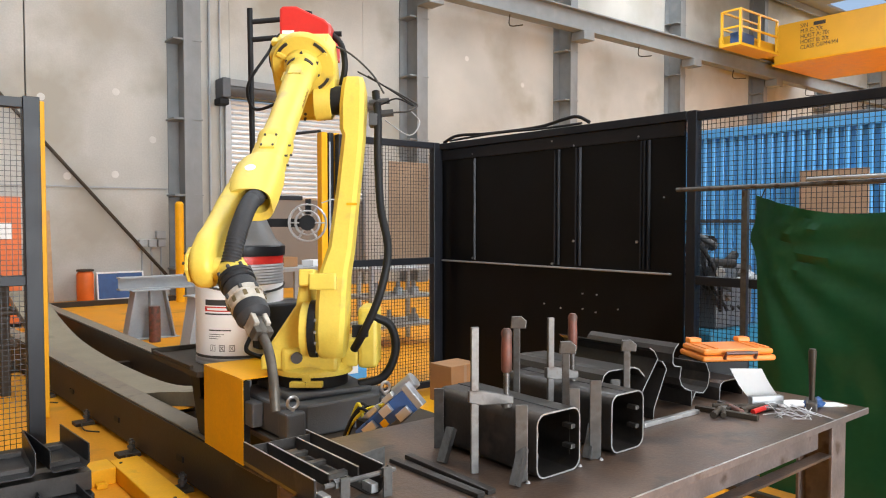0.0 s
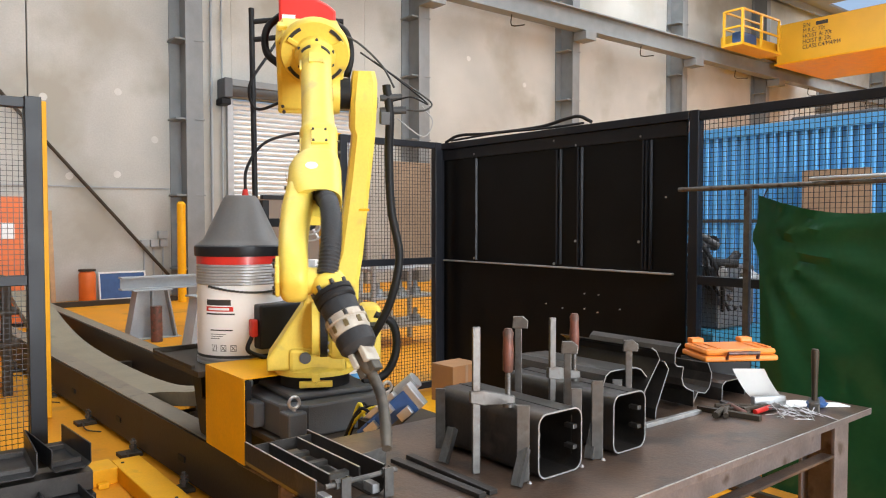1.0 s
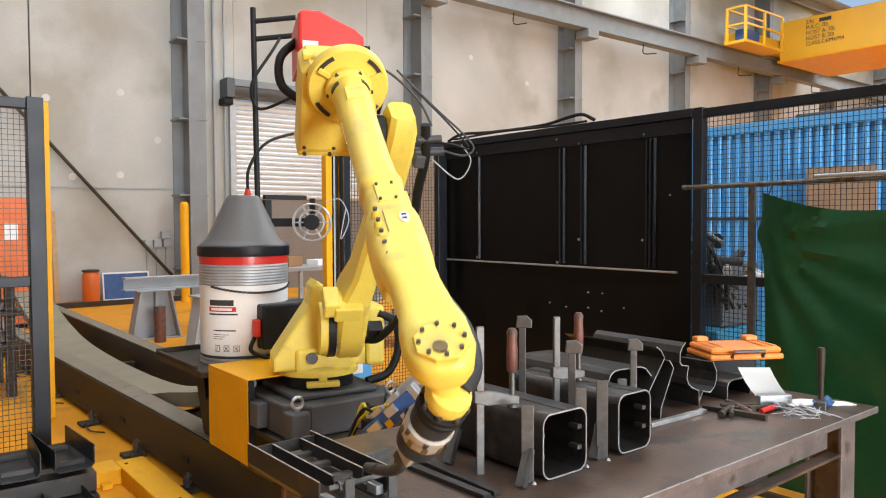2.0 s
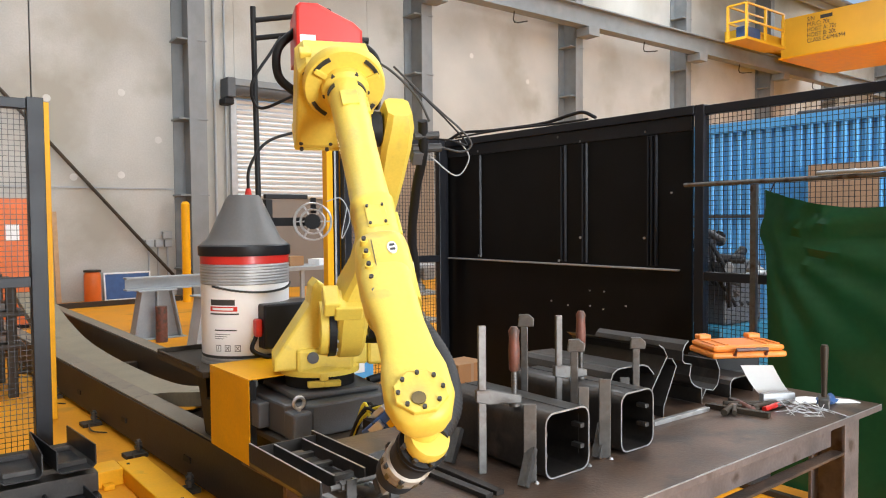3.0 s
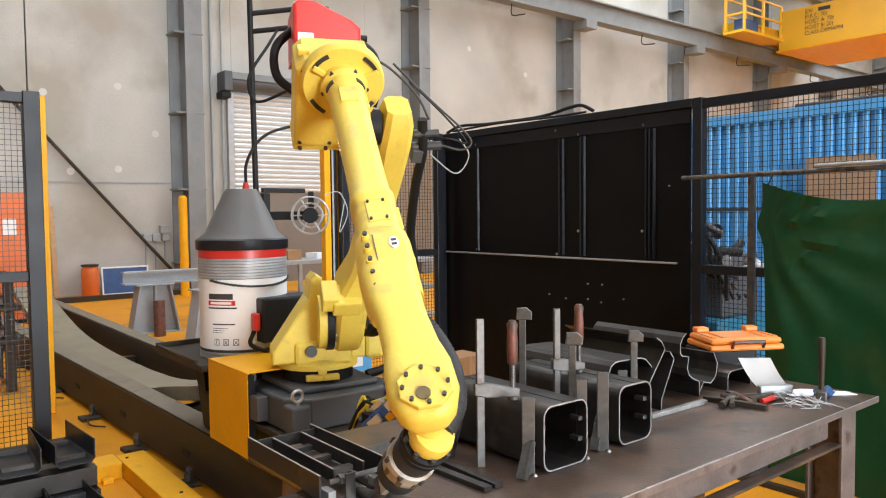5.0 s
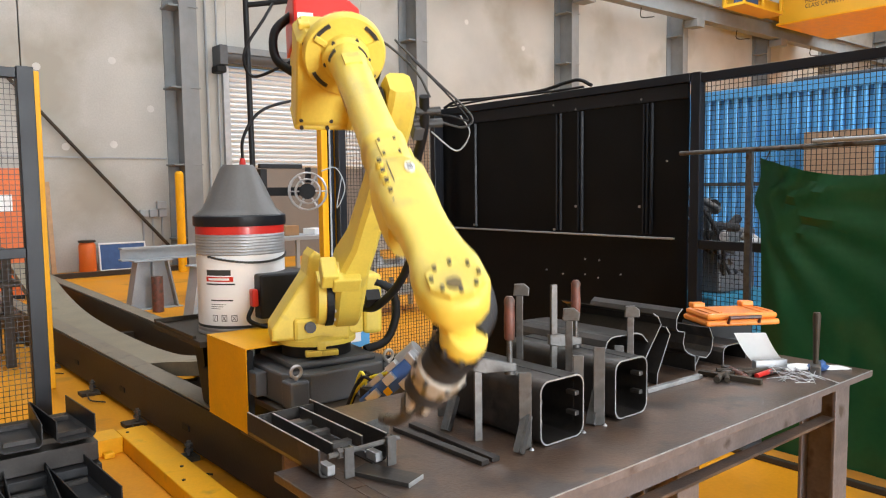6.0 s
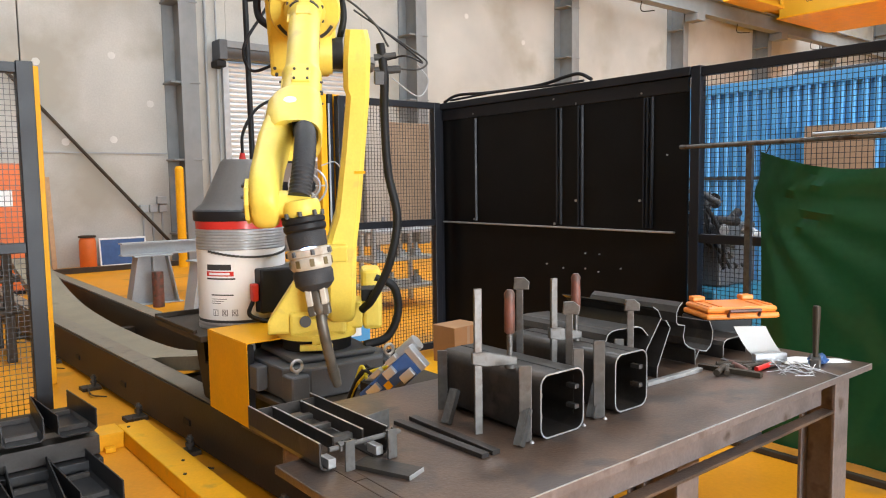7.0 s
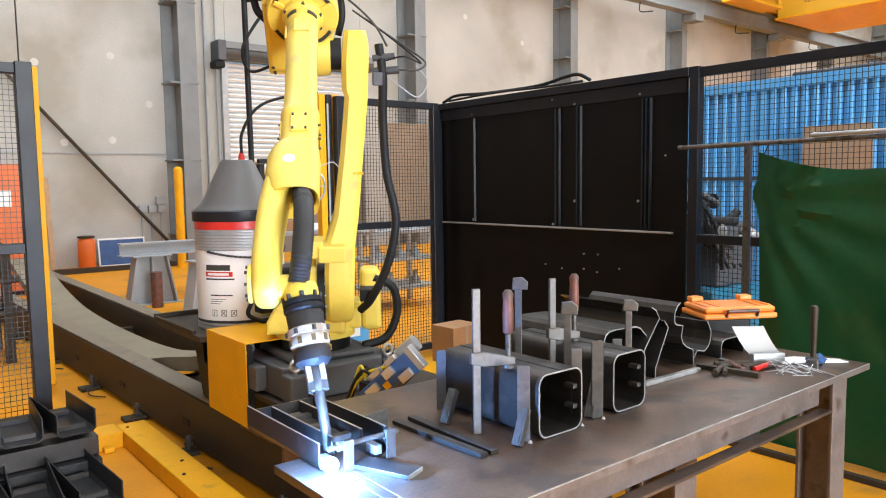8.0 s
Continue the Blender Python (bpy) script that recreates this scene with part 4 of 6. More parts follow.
def forearm():
    """Origin on the forearm axis at the elbow, x along it, rolls about x."""
    bm = bmesh.new()
    loft(bm, [ell(x, cy, cz, ry, rz, 32, e) for x, cy, cz, ry, rz, e in (
        (0.045, 0, 0, 0.088, 0.088, 2.0), (0.078, 0, 0, 0.086, 0.086, 2.0), (0.092, 0, 0, 0.072, 0.072, 2.0), (0.15, 0, 0, 0.066, 0.066, 2.1), (0.35, 0, 0, 0.062, 0.062, 2.2), (0.60, 0, 0, 0.060, 0.060, 2.3),
        (0.735, 0, 0, 0.062, 0.061, 2.6), (0.750, 0, 0, 0.069, 0.067, 2.9), (0.775, 0, 0, 0.069, 0.067, 2.9), (0.785, 0, 0, 0.064, 0.063, 3.0), (0.90, -0.002, -0.002, 0.065, 0.064, 3.0), (0.945, -0.004, -0.002, 0.067, 0.065, 3.0))])
    t = part("forearm", bm, M_YEL, robot, smooth=True)
    # wrist housing, open at its far end for the torch conduit
    bm = bmesh.new()
    loft(bm, [ell(x, cy, cz, ry, rz, 32, e) for x, cy, cz, ry, rz, e in (
        (0.935, -0.006, -0.002, 0.070, 0.068, 3.0), (0.955, -0.012, -0.004, 0.080, 0.073, 3.0), (1.00, -0.018, -0.006, 0.088, 0.076, 3.3), (1.09, -0.020, -0.006, 0.088, 0.076, 3.4), (1.16, -0.016, -0.004, 0.082, 0.074, 3.2), (1.185, -0.012, -0.002, 0.076, 0.071, 3.0), (1.178, 0.000, 0.008, 0.056, 0.052, 2.4), (1.10, 0.004, 0.010, 0.050, 0.046, 2.2))])
    h = part("wrist_housing", bm, M_YEL, t, smooth=True)
    # dark disc closes the recess, its colour stands for the shade inside
    bm = bmesh.new()
    C(bm, (1.101, 0.004, 0.010), (1.104, 0.004, 0.010), 0.049, seg=24)
    part("opening", bm, M_INK, h, "dark disc for the shade inside the conduit mouth")
    # one-sided wrist arm with its gear hub
    bm = bmesh.new()
    loft(bm, [ell(x, cy, cz, ry, rz, 32, e) for x, cy, cz, ry, rz, e in (
        (1.04, -0.058, -0.010, 0.040, 0.058, 3.0), (1.12, -0.070, -0.014, 0.044, 0.068, 3.2), (1.21, -0.080, -0.014, 0.046, 0.066, 3.2), (1.30, -0.086, -0.008, 0.044, 0.060, 3.2), (1.385, -0.088, -0.002, 0.042, 0.064, 3.4), (1.44, -0.088, 0.0, 0.042, 0.076, 3.6), (1.515, -0.087, 0.0, 0.042, 0.078, 3.6), (1.560, -0.085, 0.0, 0.040, 0.062, 3.2), (1.580, -0.083, 0.0, 0.034, 0.044, 2.8), (1.588, -0.081, 0.0, 0.022, 0.024, 2.4))])
    w = part("wrist_arm", bm, M_YEL, t, smooth=True)
    oct_ = [(1.520 + 0.058 * math.cos(k * math.pi / 4 + 0.39), 0.062 * math.sin(k * math.pi / 4 + 0.39)) for k in range(8)]
    bm = bmesh.new()
    prism(bm, oct_, -0.136, -0.124, "xz", bev=0.003)
    part("hub_cover", bm, M_YEL, w)
    bm = bmesh.new()
    C(bm, (1.540, -0.136, -0.008), (1.540, -0.140, -0.008), 0.016, seg=18)
    part("hub_plug", bm, M_STAIN, w)
    bolts_on(w, [(1.520 + 0.045 * math.cos(k * math.pi / 4), -0.137, 0.049 * math.sin(k * math.pi / 4)) for k in range(8)], 0.0048, "-y")
    bm = bmesh.new()
    C(bm, (D4 - 0.016, -0.055, 0), (D4 - 0.016, 0.036, 0), 0.038, seg=32)
    part("wrist_pivot", bm, M_YEL, t, smooth=True)
    # seam between housing and arm, with its cap screws in shallow bosses
    for k in range(5):
        x = 1.00 + 0.048 * k
        bm = bmesh.new()
        C(bm, (x, -0.088, -0.054), (x, -0.112, -0.054), 0.012, 0.010, seg=12)
        part("screw_boss", bm, M_YEL, h, smooth=True)
        bolts_on(h, [(x, -0.113, -0.054)], 0.006, "-y")
    box_part("seam", (1.00, 1.17, -0.1095, -0.1065, -0.036, -0.0335), M_STAIN, h, bev=0)
    for a0 in (0.4, 1.5, 2.6, 3.7, 4.8, 5.9):
        bolts_on(t, [(0.078, 0.079 * math.cos(a0), 0.079 * math.sin(a0))], 0.008)
    for a0 in (0.9, 2.2, 4.1):
        bm = bmesh.new()
        for j in range(5):
            b = a0 + (j - 2) * 0.12
            B(bm, -0.010, 0.010, -0.006, 0.006, -0.003, 0.003, m=Matrix.Translation((0.115, 0.0705 * math.cos(b), 0.0705 * math.sin(b))) @ Euler((b - math.pi / 2, 0, 0)).to_matrix().to_4x4())
        part("vent_slot", bm, M_INK, t)
    for y0, y1, z0, z1 in ((-0.030, 0.030, 0.058, 0.0675), (-0.0675, -0.058, -0.030, 0.030)):
        box_part("cover_plate", (0.17, 0.26, y0, y1, z0, z1), M_YEL, t, bev=0.002)
        box_part("cover_plate", (0.805, 0.90, y0, y1, z0 + 0.001, z1 + 0.001) if z0 > 0 else (0.805, 0.90, y0 - 0.001, y1 - 0.001, z0, z1), M_YEL, t, bev=0.003)
    bolts_on(t, [(x, y, 0.068) for x in (0.815, 0.89) for y in (-0.022, 0.022)], 0.0042, "z")
    bolts_on(t, [(x, -0.068, z) for x in (0.815, 0.89) for z in (-0.022, 0.022)], 0.0042, "-y")
    bolts_on(t, [(x, 0.0655, z) for x in (0.815, 0.89) for z in (-0.022, 0.022)], 0.0042, "y")
    for k in range(9):
        box_part("side_lettering", (0.30 + 0.019 * k, 0.310 + 0.019 * k, 0.0605, 0.0632, -0.006, 0.012 - 0.004 * (k % 2)), M_BRASS, t, bev=0)
        box_part("side_lettering", (0.30 + 0.019 * k, 0.310 + 0.019 * k, -0.006, 0.012 - 0.004 * (k % 2), -0.0632, -0.0605), M_BRASS, t, bev=0)
    bm = bmesh.new()
    prism(bm, [(1.04 + 0.022 * math.cos(a * 0.4), 0.016 + 0.013 * math.sin(a * 0.4)) for a in range(16)], -0.1115, -0.107, "xz")
    st = part("warning_sticker", bm, M_WHITE, h, "white oval pictogram sticker")
    for dx in (-0.008, 0.008):
        box_part("pictogram", (1.04 + dx - 0.004, 1.04 + dx + 0.004, -0.113, -0.1116, 0.009, 0.023), M_INK, st, bev=0)
    bm = bmesh.new()
    C(bm, (1.05, -0.03, 0.066), (1.05, -0.03, 0.0715), 0.020, seg=20)
    part("warning_sticker", bm, M_WHITE, h)
    hose("conduit", [(1.105, 0.006, 0.010), (1.17, 0.010, 0.022), (1.25, 0.018, 0.066), (1.36, 0.022, 0.092), (1.47, 0.018, 0.080), (1.55, 0.006, 0.030)], 0.031, M_HOSE, t, "grey ribbed torch conduit", seg=18, sub=18, ribs=0.07)
    return t


def torch():
    """Origin at the wrist centre, x towards the tip."""
    bm = bmesh.new()
    rot = Euler((0, radians(90), 0)).to_matrix().to_4x4()
    lathe(bm, [(0.034, -0.020), (0.047, -0.017), (0.051, -0.004), (0.050, 0.016), (0.046, 0.024)], 32, rot)
    t = part("wrist_flange", bm, M_YEL, robot, smooth=True)
    bolts_on(t, [(0.019, 0.052 * math.cos(k * 0.7854), 0.052 * math.sin(k * 0.7854)) for k in range(8)], 0.006)
    for nm, prof, mt, lab in (
            ("ribbed_collar", [(0.046, 0.0245), (0.057, 0.028), (0.057, 0.040), (0.053, 0.043), (0.057, 0.046), (0.057, 0.058), (0.052, 0.064)], M_BLK, ""),
            ("grey_body", [(0.050, 0.0645), (0.053, 0.07), (0.051, 0.108)], M_HOSE, ""),
            ("white_collar", [(0.052, 0.1085), (0.058, 0.112), (0.058, 0.130), (0.054, 0.133), (0.056, 0.137), (0.055, 0.160), (0.05, 0.166)], M_COLLAR, "stained off-white collar"),
            ("torch_holder", [(0.050, 0.1665), (0.054, 0.174), (0.052, 0.205), (0.040, 0.218), (0.034, 0.222)], M_HOSE, ""),
            ("clamp_block", [(0.022, 0.2225), (0.025, 0.23), (0.023, 0.278), (0.017, 0.290)], M_TORCH, "")):
        bm = bmesh.new()
        lathe(bm, prof, 32, rot)
        part(nm, bm, mt, t, lab, smooth=True)
    for k in range(9):
        a = k * 0.698
        bm = bmesh.new()
        B(bm, -0.010, 0.010, -0.006, 0.006, -0.0015, 0.0015, m=Matrix.Translation((0.148, 0.0562 * math.cos(a), 0.0562 * math.sin(a))) @ Euler((a - math.pi / 2, 0, 0)).to_matrix().to_4x4())
        part("collar_slot", bm, M_STAIN, t)
    bolts_on(t, [(0.121, 0.058 * math.cos(a), 0.058 * math.sin(a)) for a in (0.4, 1.3, 2.2, 3.1, 4.0, 4.9, 5.8)], 0.006, "x")
    for y in (-0.019, 0.019):
        box_part("clamp_jaw", (0.212, 0.262, y - 0.008, y + 0.008, -0.030, 0.030), M_COLLAR, t, bev=0.003)
        box_part("jaw_pad", (0.2625, 0.290, y - 0.010, y + 0.010, -0.020, 0.020), M_TORCH, t, bev=0.003)
    hose("swan_neck", [(0.285, 0, 0), (0.335, 0, -0.002), (0.385, 0, -0.018), (0.44, 0, -0.048), (0.468, 0, -0.066)], 0.0145, M_TORCH, t, "bent sooty torch neck", seg=14)
    bm = bmesh.new()
    C(bm, (0.447, 0, -0.0525), (0.500, 0, -0.088), 0.0165, 0.0125, seg=18)
    part("gas_nozzle", bm, M_TORCH, t, smooth=True)
    return t


bm = bmesh.new()
bmesh.ops.create_icosphere(bm, subdivisions=2, radius=0.020)
ARC = part("welding_arc", bm, M_ARC, robot, "blinding blue-white welding arc")
R_TURRET, R_LINK, R_ELBOW, R_FORE, R_TORCH = turret(), upper_link(), elbow(), forearm(), torch()


# ---- the work table ----
def table():
    t = thing("work_table", "heavy brown-scaled steel welding table with thick top", "table")
    box_part("table_top", (1.02, 3.22, 1.225, 2.22, 0.825, 0.85), M_TABLE, t, bev=0.003)
    box_part("side_slab", (0.878, 0.984, 1.30, 1.815, 0.826, 0.85), M_TABLE, t, bev=0.003)
    box_part("infill_strip", (0.9845, 1.0195, 1.582, 2.22, 0.826, 0.85), M_TABLE, t, bev=0)
    box_part("end_strip", (0.985, 1.019, 1.225, 1.58, 0.70, 0.85), M_TABLE, t, bev=0.003)
    bm = bmesh.new()
    B(bm, 0.985, 3.222, 1.2195, 1.2243, 0.8248, 0.8502, bev=0.0015)
    part("worn_edge", bm, M_TEDGE, t)
    box_part("apron", (1.05, 2.925, 1.285, 1.30, 0.72, 0.824), M_TEDGE, t)
    box_part("apron_flange", (1.05, 2.925, 1.235, 1.284, 0.70, 0.712), M_TABLE, t)
    box_part("apron", (1.05, 3.0, 2.10, 2.12, 0.72, 0.824), M_TABLE, t)
    bm = bmesh.new()
    rnd = random.Random(9)
    x = 0.99
    while x < 3.2:
        w = rnd.uniform(0.05, 0.22)
        B(bm, x, min(x + w, 3.215), 1.2185, 1.2215 + rnd.uniform(0, 0.003), 0.8483, 0.8508)
        x += w + rnd.uniform(0.0, 0.004)
    tagged(part("bright_worn_edge", bm, M_CUT, t), "polished worn top edge", kind="stuff")
    for x, y in ((2.99, 1.25), (2.99, 2.08), (1.50, 1.42), (1.50, 2.04), (2.05, 1.32)):
        bm = bmesh.new()
        B(bm, x - 0.06, x + 0.06, y - 0.014, y, 0.0, 0.8235, bev=0.003)
        B(bm, x - 0.06, x + 0.06, y + 0.11, y + 0.124, 0.0, 0.8235, bev=0.003)
        B(bm, x - 0.008, x + 0.008, y + 0.001, y + 0.109, 0.0, 0.8235)
        part("leg", bm, M_TEDGE, t)
    box_part("stretcher", (1.17, 2.92, 2.10, 2.16, 0.20, 0.26), M_TABLE, t)


table()


def rr_outline(x0, x1, z0, z1, r, n=5):
    out = []
    for cx, cz, a0 in ((x1 - r, z1 - r, 0), (x0 + r, z1 - r, 90), (x0 + r, z0 + r, 180), (x1 - r, z0 + r, 270)):
        for k in range(n + 1):
            a = radians(a0 + 90 * k / n)
            out.append((cx + r * math.cos(a), cz + r * math.sin(a)))
    return out


def tube(x0, x1, z0, z1, y0, y1, label):
    t = thing("steel_tube", label, "steel tube", group="tubes on the table")
    out, inn = rr_outline(x0, x1, z0, z1, 0.035), rr_outline(x0 + 0.0045, x1 - 0.0045, z0 + 0.0045, z1 - 0.0045, 0.031)
    bm = bmesh.new()
    n = len(out)
    V = [[bm.verts.new((p[0], y, p[1])) for p in ring] for ring, y in ((out, y0), (out, y1), (inn, y1), (inn, y0))]
    for a, b in ((0, 1), (1, 2), (2, 3)):
        for k in range(n):
            bm.faces.new((V[a][k], V[a][(k + 1) % n], V[b][(k + 1) % n], V[b][k]))
    part("shell", bm, M_TUBE, t, smooth=True)
    bm = bmesh.new()
    V = [[bm.verts.new((p[0], y, p[1])) for p in ring] for ring, y in ((out, y0), (inn, y0), (out, y0 - 0.002), (inn, y0 - 0.002))]
    for a, b in ((0, 2), (2, 3), (3, 1)):
        for k in range(n):
            bm.faces.new((V[a][k], V[a][(k + 1) % n], V[b][(k + 1) % n], V[b][k]))
    part("cut_rim", bm, M_CUT, t, "bright cut rim")
    for x, s in ((x0 + 0.006, 1), (x1 - 0.006, -1)):
        for z in (z0 + 0.065, z1 - 0.065):
            a, b = sorted((x, x + s * 0.018))
            box_part("inner_lug", (a, b, y0 + 0.012, y0 + 0.05, z - 0.007, z + 0.007), M_CLAMP, t, bev=0.002)
    box_part("weld_seam", ((x0 + x1) / 2 - 0.0025, (x0 + x1) / 2 + 0.0025, y0 + 0.003, y1, z1 - 0.0005, z1 + 0.002), M_INK, t, bev=0)
    return t


tube(1.545, 1.735, 0.853, 1.045, 1.47, 1.93, "dark steel box tube with rounded corners clamped on table")
tube(1.905, 2.075, 0.853, 1.045, 1.485, 1.98, "shorter dark steel box tube beside the first")


def f_clamp(x, y, top, reach, m, handle=True, label="rusty steel bar clamp standing on the table"):
    t = thing("bar_clamp", label, "clamp", Matrix.Translation((x, y, 0.85)) @ Euler((0, 0, radians(m))).to_matrix().to_4x4(), group="bar clamps")
    h = top - 0.85
    box_part("bar", (-0.012, 0.012, -0.006, 0.006, 0.0, h), M_CLAMP, t, bev=0.002)
    if handle:
        bm = bmesh.new()
        prism(bm, [(-0.02, 0.215), (-0.02, 0.25), (0.02, 0.25), (reach + 0.02, 0.228), (reach + 0.02, 0.205), (reach - 0.02, 0.205), (0.02, 0.205)], -0.010, 0.010, "xz", bev=0.003)
        part("sliding_arm", bm, M_CLAMP, t)
        bm = bmesh.new()
        C(bm, (reach, 0, 0.199), (reach, 0, 0.30), 0.008, seg=10)
        for q in range(7):
            C(bm, (reach, 0, 0.236 + 0.009 * q), (reach, 0, 0.241 + 0.009 * q), 0.0098, 0.0085, seg=10)
        C(bm, (reach, 0, 0.196), (reach, 0, 0.206), 0.017, seg=14)
        part("screw", bm, M_CLAMP, t, smooth=True)
        bm = bmesh.new()
        lathe(bm, [(0.012, 0.30), (0.016, 0.305), (0.017, 0.36), (0.015, 0.40), (0.017, 0.42), (0.010, 0.432)], 14, Matrix.Translation((reach, 0, 0)))
        part("handle", bm, M_WOODH, t, "worn red-brown wooden handle", smooth=True)
    else:
        bm = bmesh.new()
        prism(bm, [(-0.022, h - 0.03), (0.032, h - 0.03), (0.034, h - 0.004), (0.015, h + 0.012), (-0.018, h + 0.010)], -0.010, 0.010, "xz", bev=0.003)
        part("fixed_jaw", bm, M_CLAMP, t)


f_clamp(1.458, 1.64, 1.29, 0.10, -25)
f_clamp(1.822, 1.83, 1.262, 0.1, -45, False)
f_clamp(1.897, 1.74, 1.272, 0.09, -15)
f_clamp(1.84, 1.62, 1.20, 0.1, -45, False)
f_clamp(2.247, 1.682, 1.155, 0.1, -45, False)


def jig_plates():
    for x, y, h, w, rz in ((1.515, 1.50, 0.225, 0.018, 40), (1.745, 1.50, 0.24, 0.016, 40), (1.845, 1.50, 0.25, 0.018, 40), (2.10, 1.62, 0.2, 0.016, 40), (1.53, 1.90, 0.2, 0.016, 40)):
        t = thing("jig_upright", "upright flat steel jig plate tacked to table", "jig plate", Matrix.Translation((x, y, 0.85)) @ Euler((0, 0, radians(-rz))).to_matrix().to_4x4(), group="jig plates")
        box_part("plate", (-w, w, -0.005, 0.005, 0.0, h), M_CLAMP, t, bev=0.0015)
        bm = bmesh.new()
        C(bm, (w, -0.010, 0.0), (w, -0.010, 0.007), 0.008, 0.003, seg=8)
        part("tack_weld", bm, M_CHROME, t)
    for x, y, rz in ((1.47, 1.47, 0), (1.82, 1.50, 0), (1.44, 1.76, 0)):
        t = thing("angle_prop", "short slanted steel angle prop tacked to table", "prop", pose(x, y, 0.85, 0, 0, rz), group="angle props")
        bm = bmesh.new()
        m = Euler((0, radians(32), radians(20))).to_matrix().to_4x4()
        B(bm, -0.012, 0.012, -0.003, 0.003, 0.004, 0.115, m=m)
        B(bm, -0.012, -0.006, 0.004, 0.024, 0.004, 0.115, m=m)
        part("angle", bm, M_CLAMP, t)


jig_plates()
for bx0 in (1.335, 1.385):
    fb = thing("flat_bar", "dark flat steel bar lying on the table", "steel bar", pose(bx0, 1.68, 0.85, 0, 0, 2 if bx0 < 1.36 else -1), group="bars on the table")
    box_part("bar", (-0.014, 0.014, -0.20, 0.20, 0.0005, 0.014), M_TUBE, fb, bev=0.0015)


def folded_sheet(t, pts, y0, y1, th=0.0045):
    """A folded plate along y from its section in x and z, with a bright sawn end."""
    P = [Vector((x, 0, z)) for x, z in pts]
    off = []
    for i, p in enumerate(P):
        d = (P[min(i + 1, len(P) - 1)] - P[max(i - 1, 0)]).normalized()
        off.append(p + Vector((d.z, 0, -d.x)) * th)
    outline = [(p.x, p.z) for p in P] + [(p.x, p.z) for p in reversed(off)]
    bm = bmesh.new()
    prism(bm, outline, y0, y1, "xz")
    part("plate", bm, M_TUBE, t)
    bm = bmesh.new()
    prism(bm, outline, y0 - 0.0015, y0 - 0.0002, "xz")
    part("cut_rim", bm, M_CUT, t, "bright cut edge")


def bent_profiles():
    for name, y0, y1, pts, label in (
            ("channel_section", 1.70, 2.16, [(2.125, 0.852), (2.126, 1.025), (2.136, 1.046), (2.160, 1.058), (2.19, 1.060), (2.315, 1.055), (2.345, 1.045), (2.40, 0.995)], "rounded steel channel section lying open side down"),
            ("bent_section", 1.68, 2.14, [(2.385, 1.124), (2.415, 1.108), (2.438, 1.072), (2.345, 0.962), (2.338, 0.945), (2.338, 0.870), (2.356, 0.852)], "wide bent steel section with a raised flange"),
            ("bent_section", 1.66, 2.08, [(2.440, 1.068), (2.468, 1.034), (2.388, 0.890), (2.386, 0.852)], "angled steel section leaning against its neighbour"),
            ("bent_section", 1.68, 2.12, [(2.578, 1.116), (2.556, 1.102), (2.541, 1.080), (2.540, 1.045), (2.552, 1.034), (2.598, 1.024), (2.588, 0.978), (2.600, 0.952), (2.622, 0.936), (2.672, 0.915), (2.676, 0.852)], "stepped bent steel section with a bright cut edge"),
            ("bent_section", 1.70, 2.06, [(2.81, 1.012), (2.838, 0.965), (2.832, 0.925), (2.820, 0.902), (2.788, 0.884), (2.735, 0.896), (2.700, 0.852)], "trough-shaped bent steel section"),
            ("channel_section", 1.66, 2.02, [(2.848, 0.852), (2.849, 0.905), (2.857, 0.922), (2.880, 0.931), (3.010, 0.931), (3.030, 0.920), (3.036, 0.900), (3.036, 0.852)], "dark steel channel section under the orange case")):
        t = thing(name, label, "steel section", group="bent sections")
        folded_sheet(t, pts, y0, y1)
    t = thing("angle_strip", "steel angle strip along the table edge of sections", "steel bar", pose(2.43, 1.615, 0.85, 0, 0, -2))
    box_part("bar", (-0.17, 0.17, -0.012, 0.012, 0.0005, 0.016), M_CUT, t, bev=0.002)


bent_profiles()


def tool_case():
    t = thing("tool_case", "orange plastic tool case with handle and latches", "tool case", pose(3.13, 1.79, 0.9855, 0, 0, -31) @ Matrix.Scale(1.2, 4))
    # added black block that fills the space under the tool case
    k = thing("storage_case", "flat black block that carries the orange tool case", "case", pose(3.10, 1.84, 0.8505, 0, 0, -31))
    box_part("shell", (-0.13, 0.13, -0.085, 0.085, 0.0, 0.132), M_BLK, k, bev=0.010)
    box_part("seam", (-0.132, 0.132, -0.087, 0.087, 0.066, 0.070), M_INK, k, bev=0)
    box_part("lower_shell", (-0.145, 0.145, -0.095, 0.095, 0.0, 0.022), M_ORANGE, t, bev=0.008)
    box_part("upper_shell", (-0.14, 0.14, -0.09, 0.09, 0.0225, 0.046), M_ORANGE, t, bev=0.012)
    for x in (-0.10, 0.10):
        box_part("latch", (x - 0.025, x + 0.025, 0.05, 0.09, 0.0465, 0.066), M_ORANGE, t, bev=0.005)
    bm = bmesh.new()
    sweep(bm, [(-0.06, -0.094, 0.012), (-0.06, -0.106, 0.034), (0.06, -0.106, 0.034), (0.06, -0.094, 0.012)], 0.007, 8, 1)
    part("handle", bm, M_WOODH, t)
    for x in (-0.12, -0.08, 0.08, 0.12):
        box_part("rib", (x - 0.008, x + 0.008, -0.075, 0.035, 0.0462, 0.050), M_ORANGE, t, bev=0.002)


tool_case()


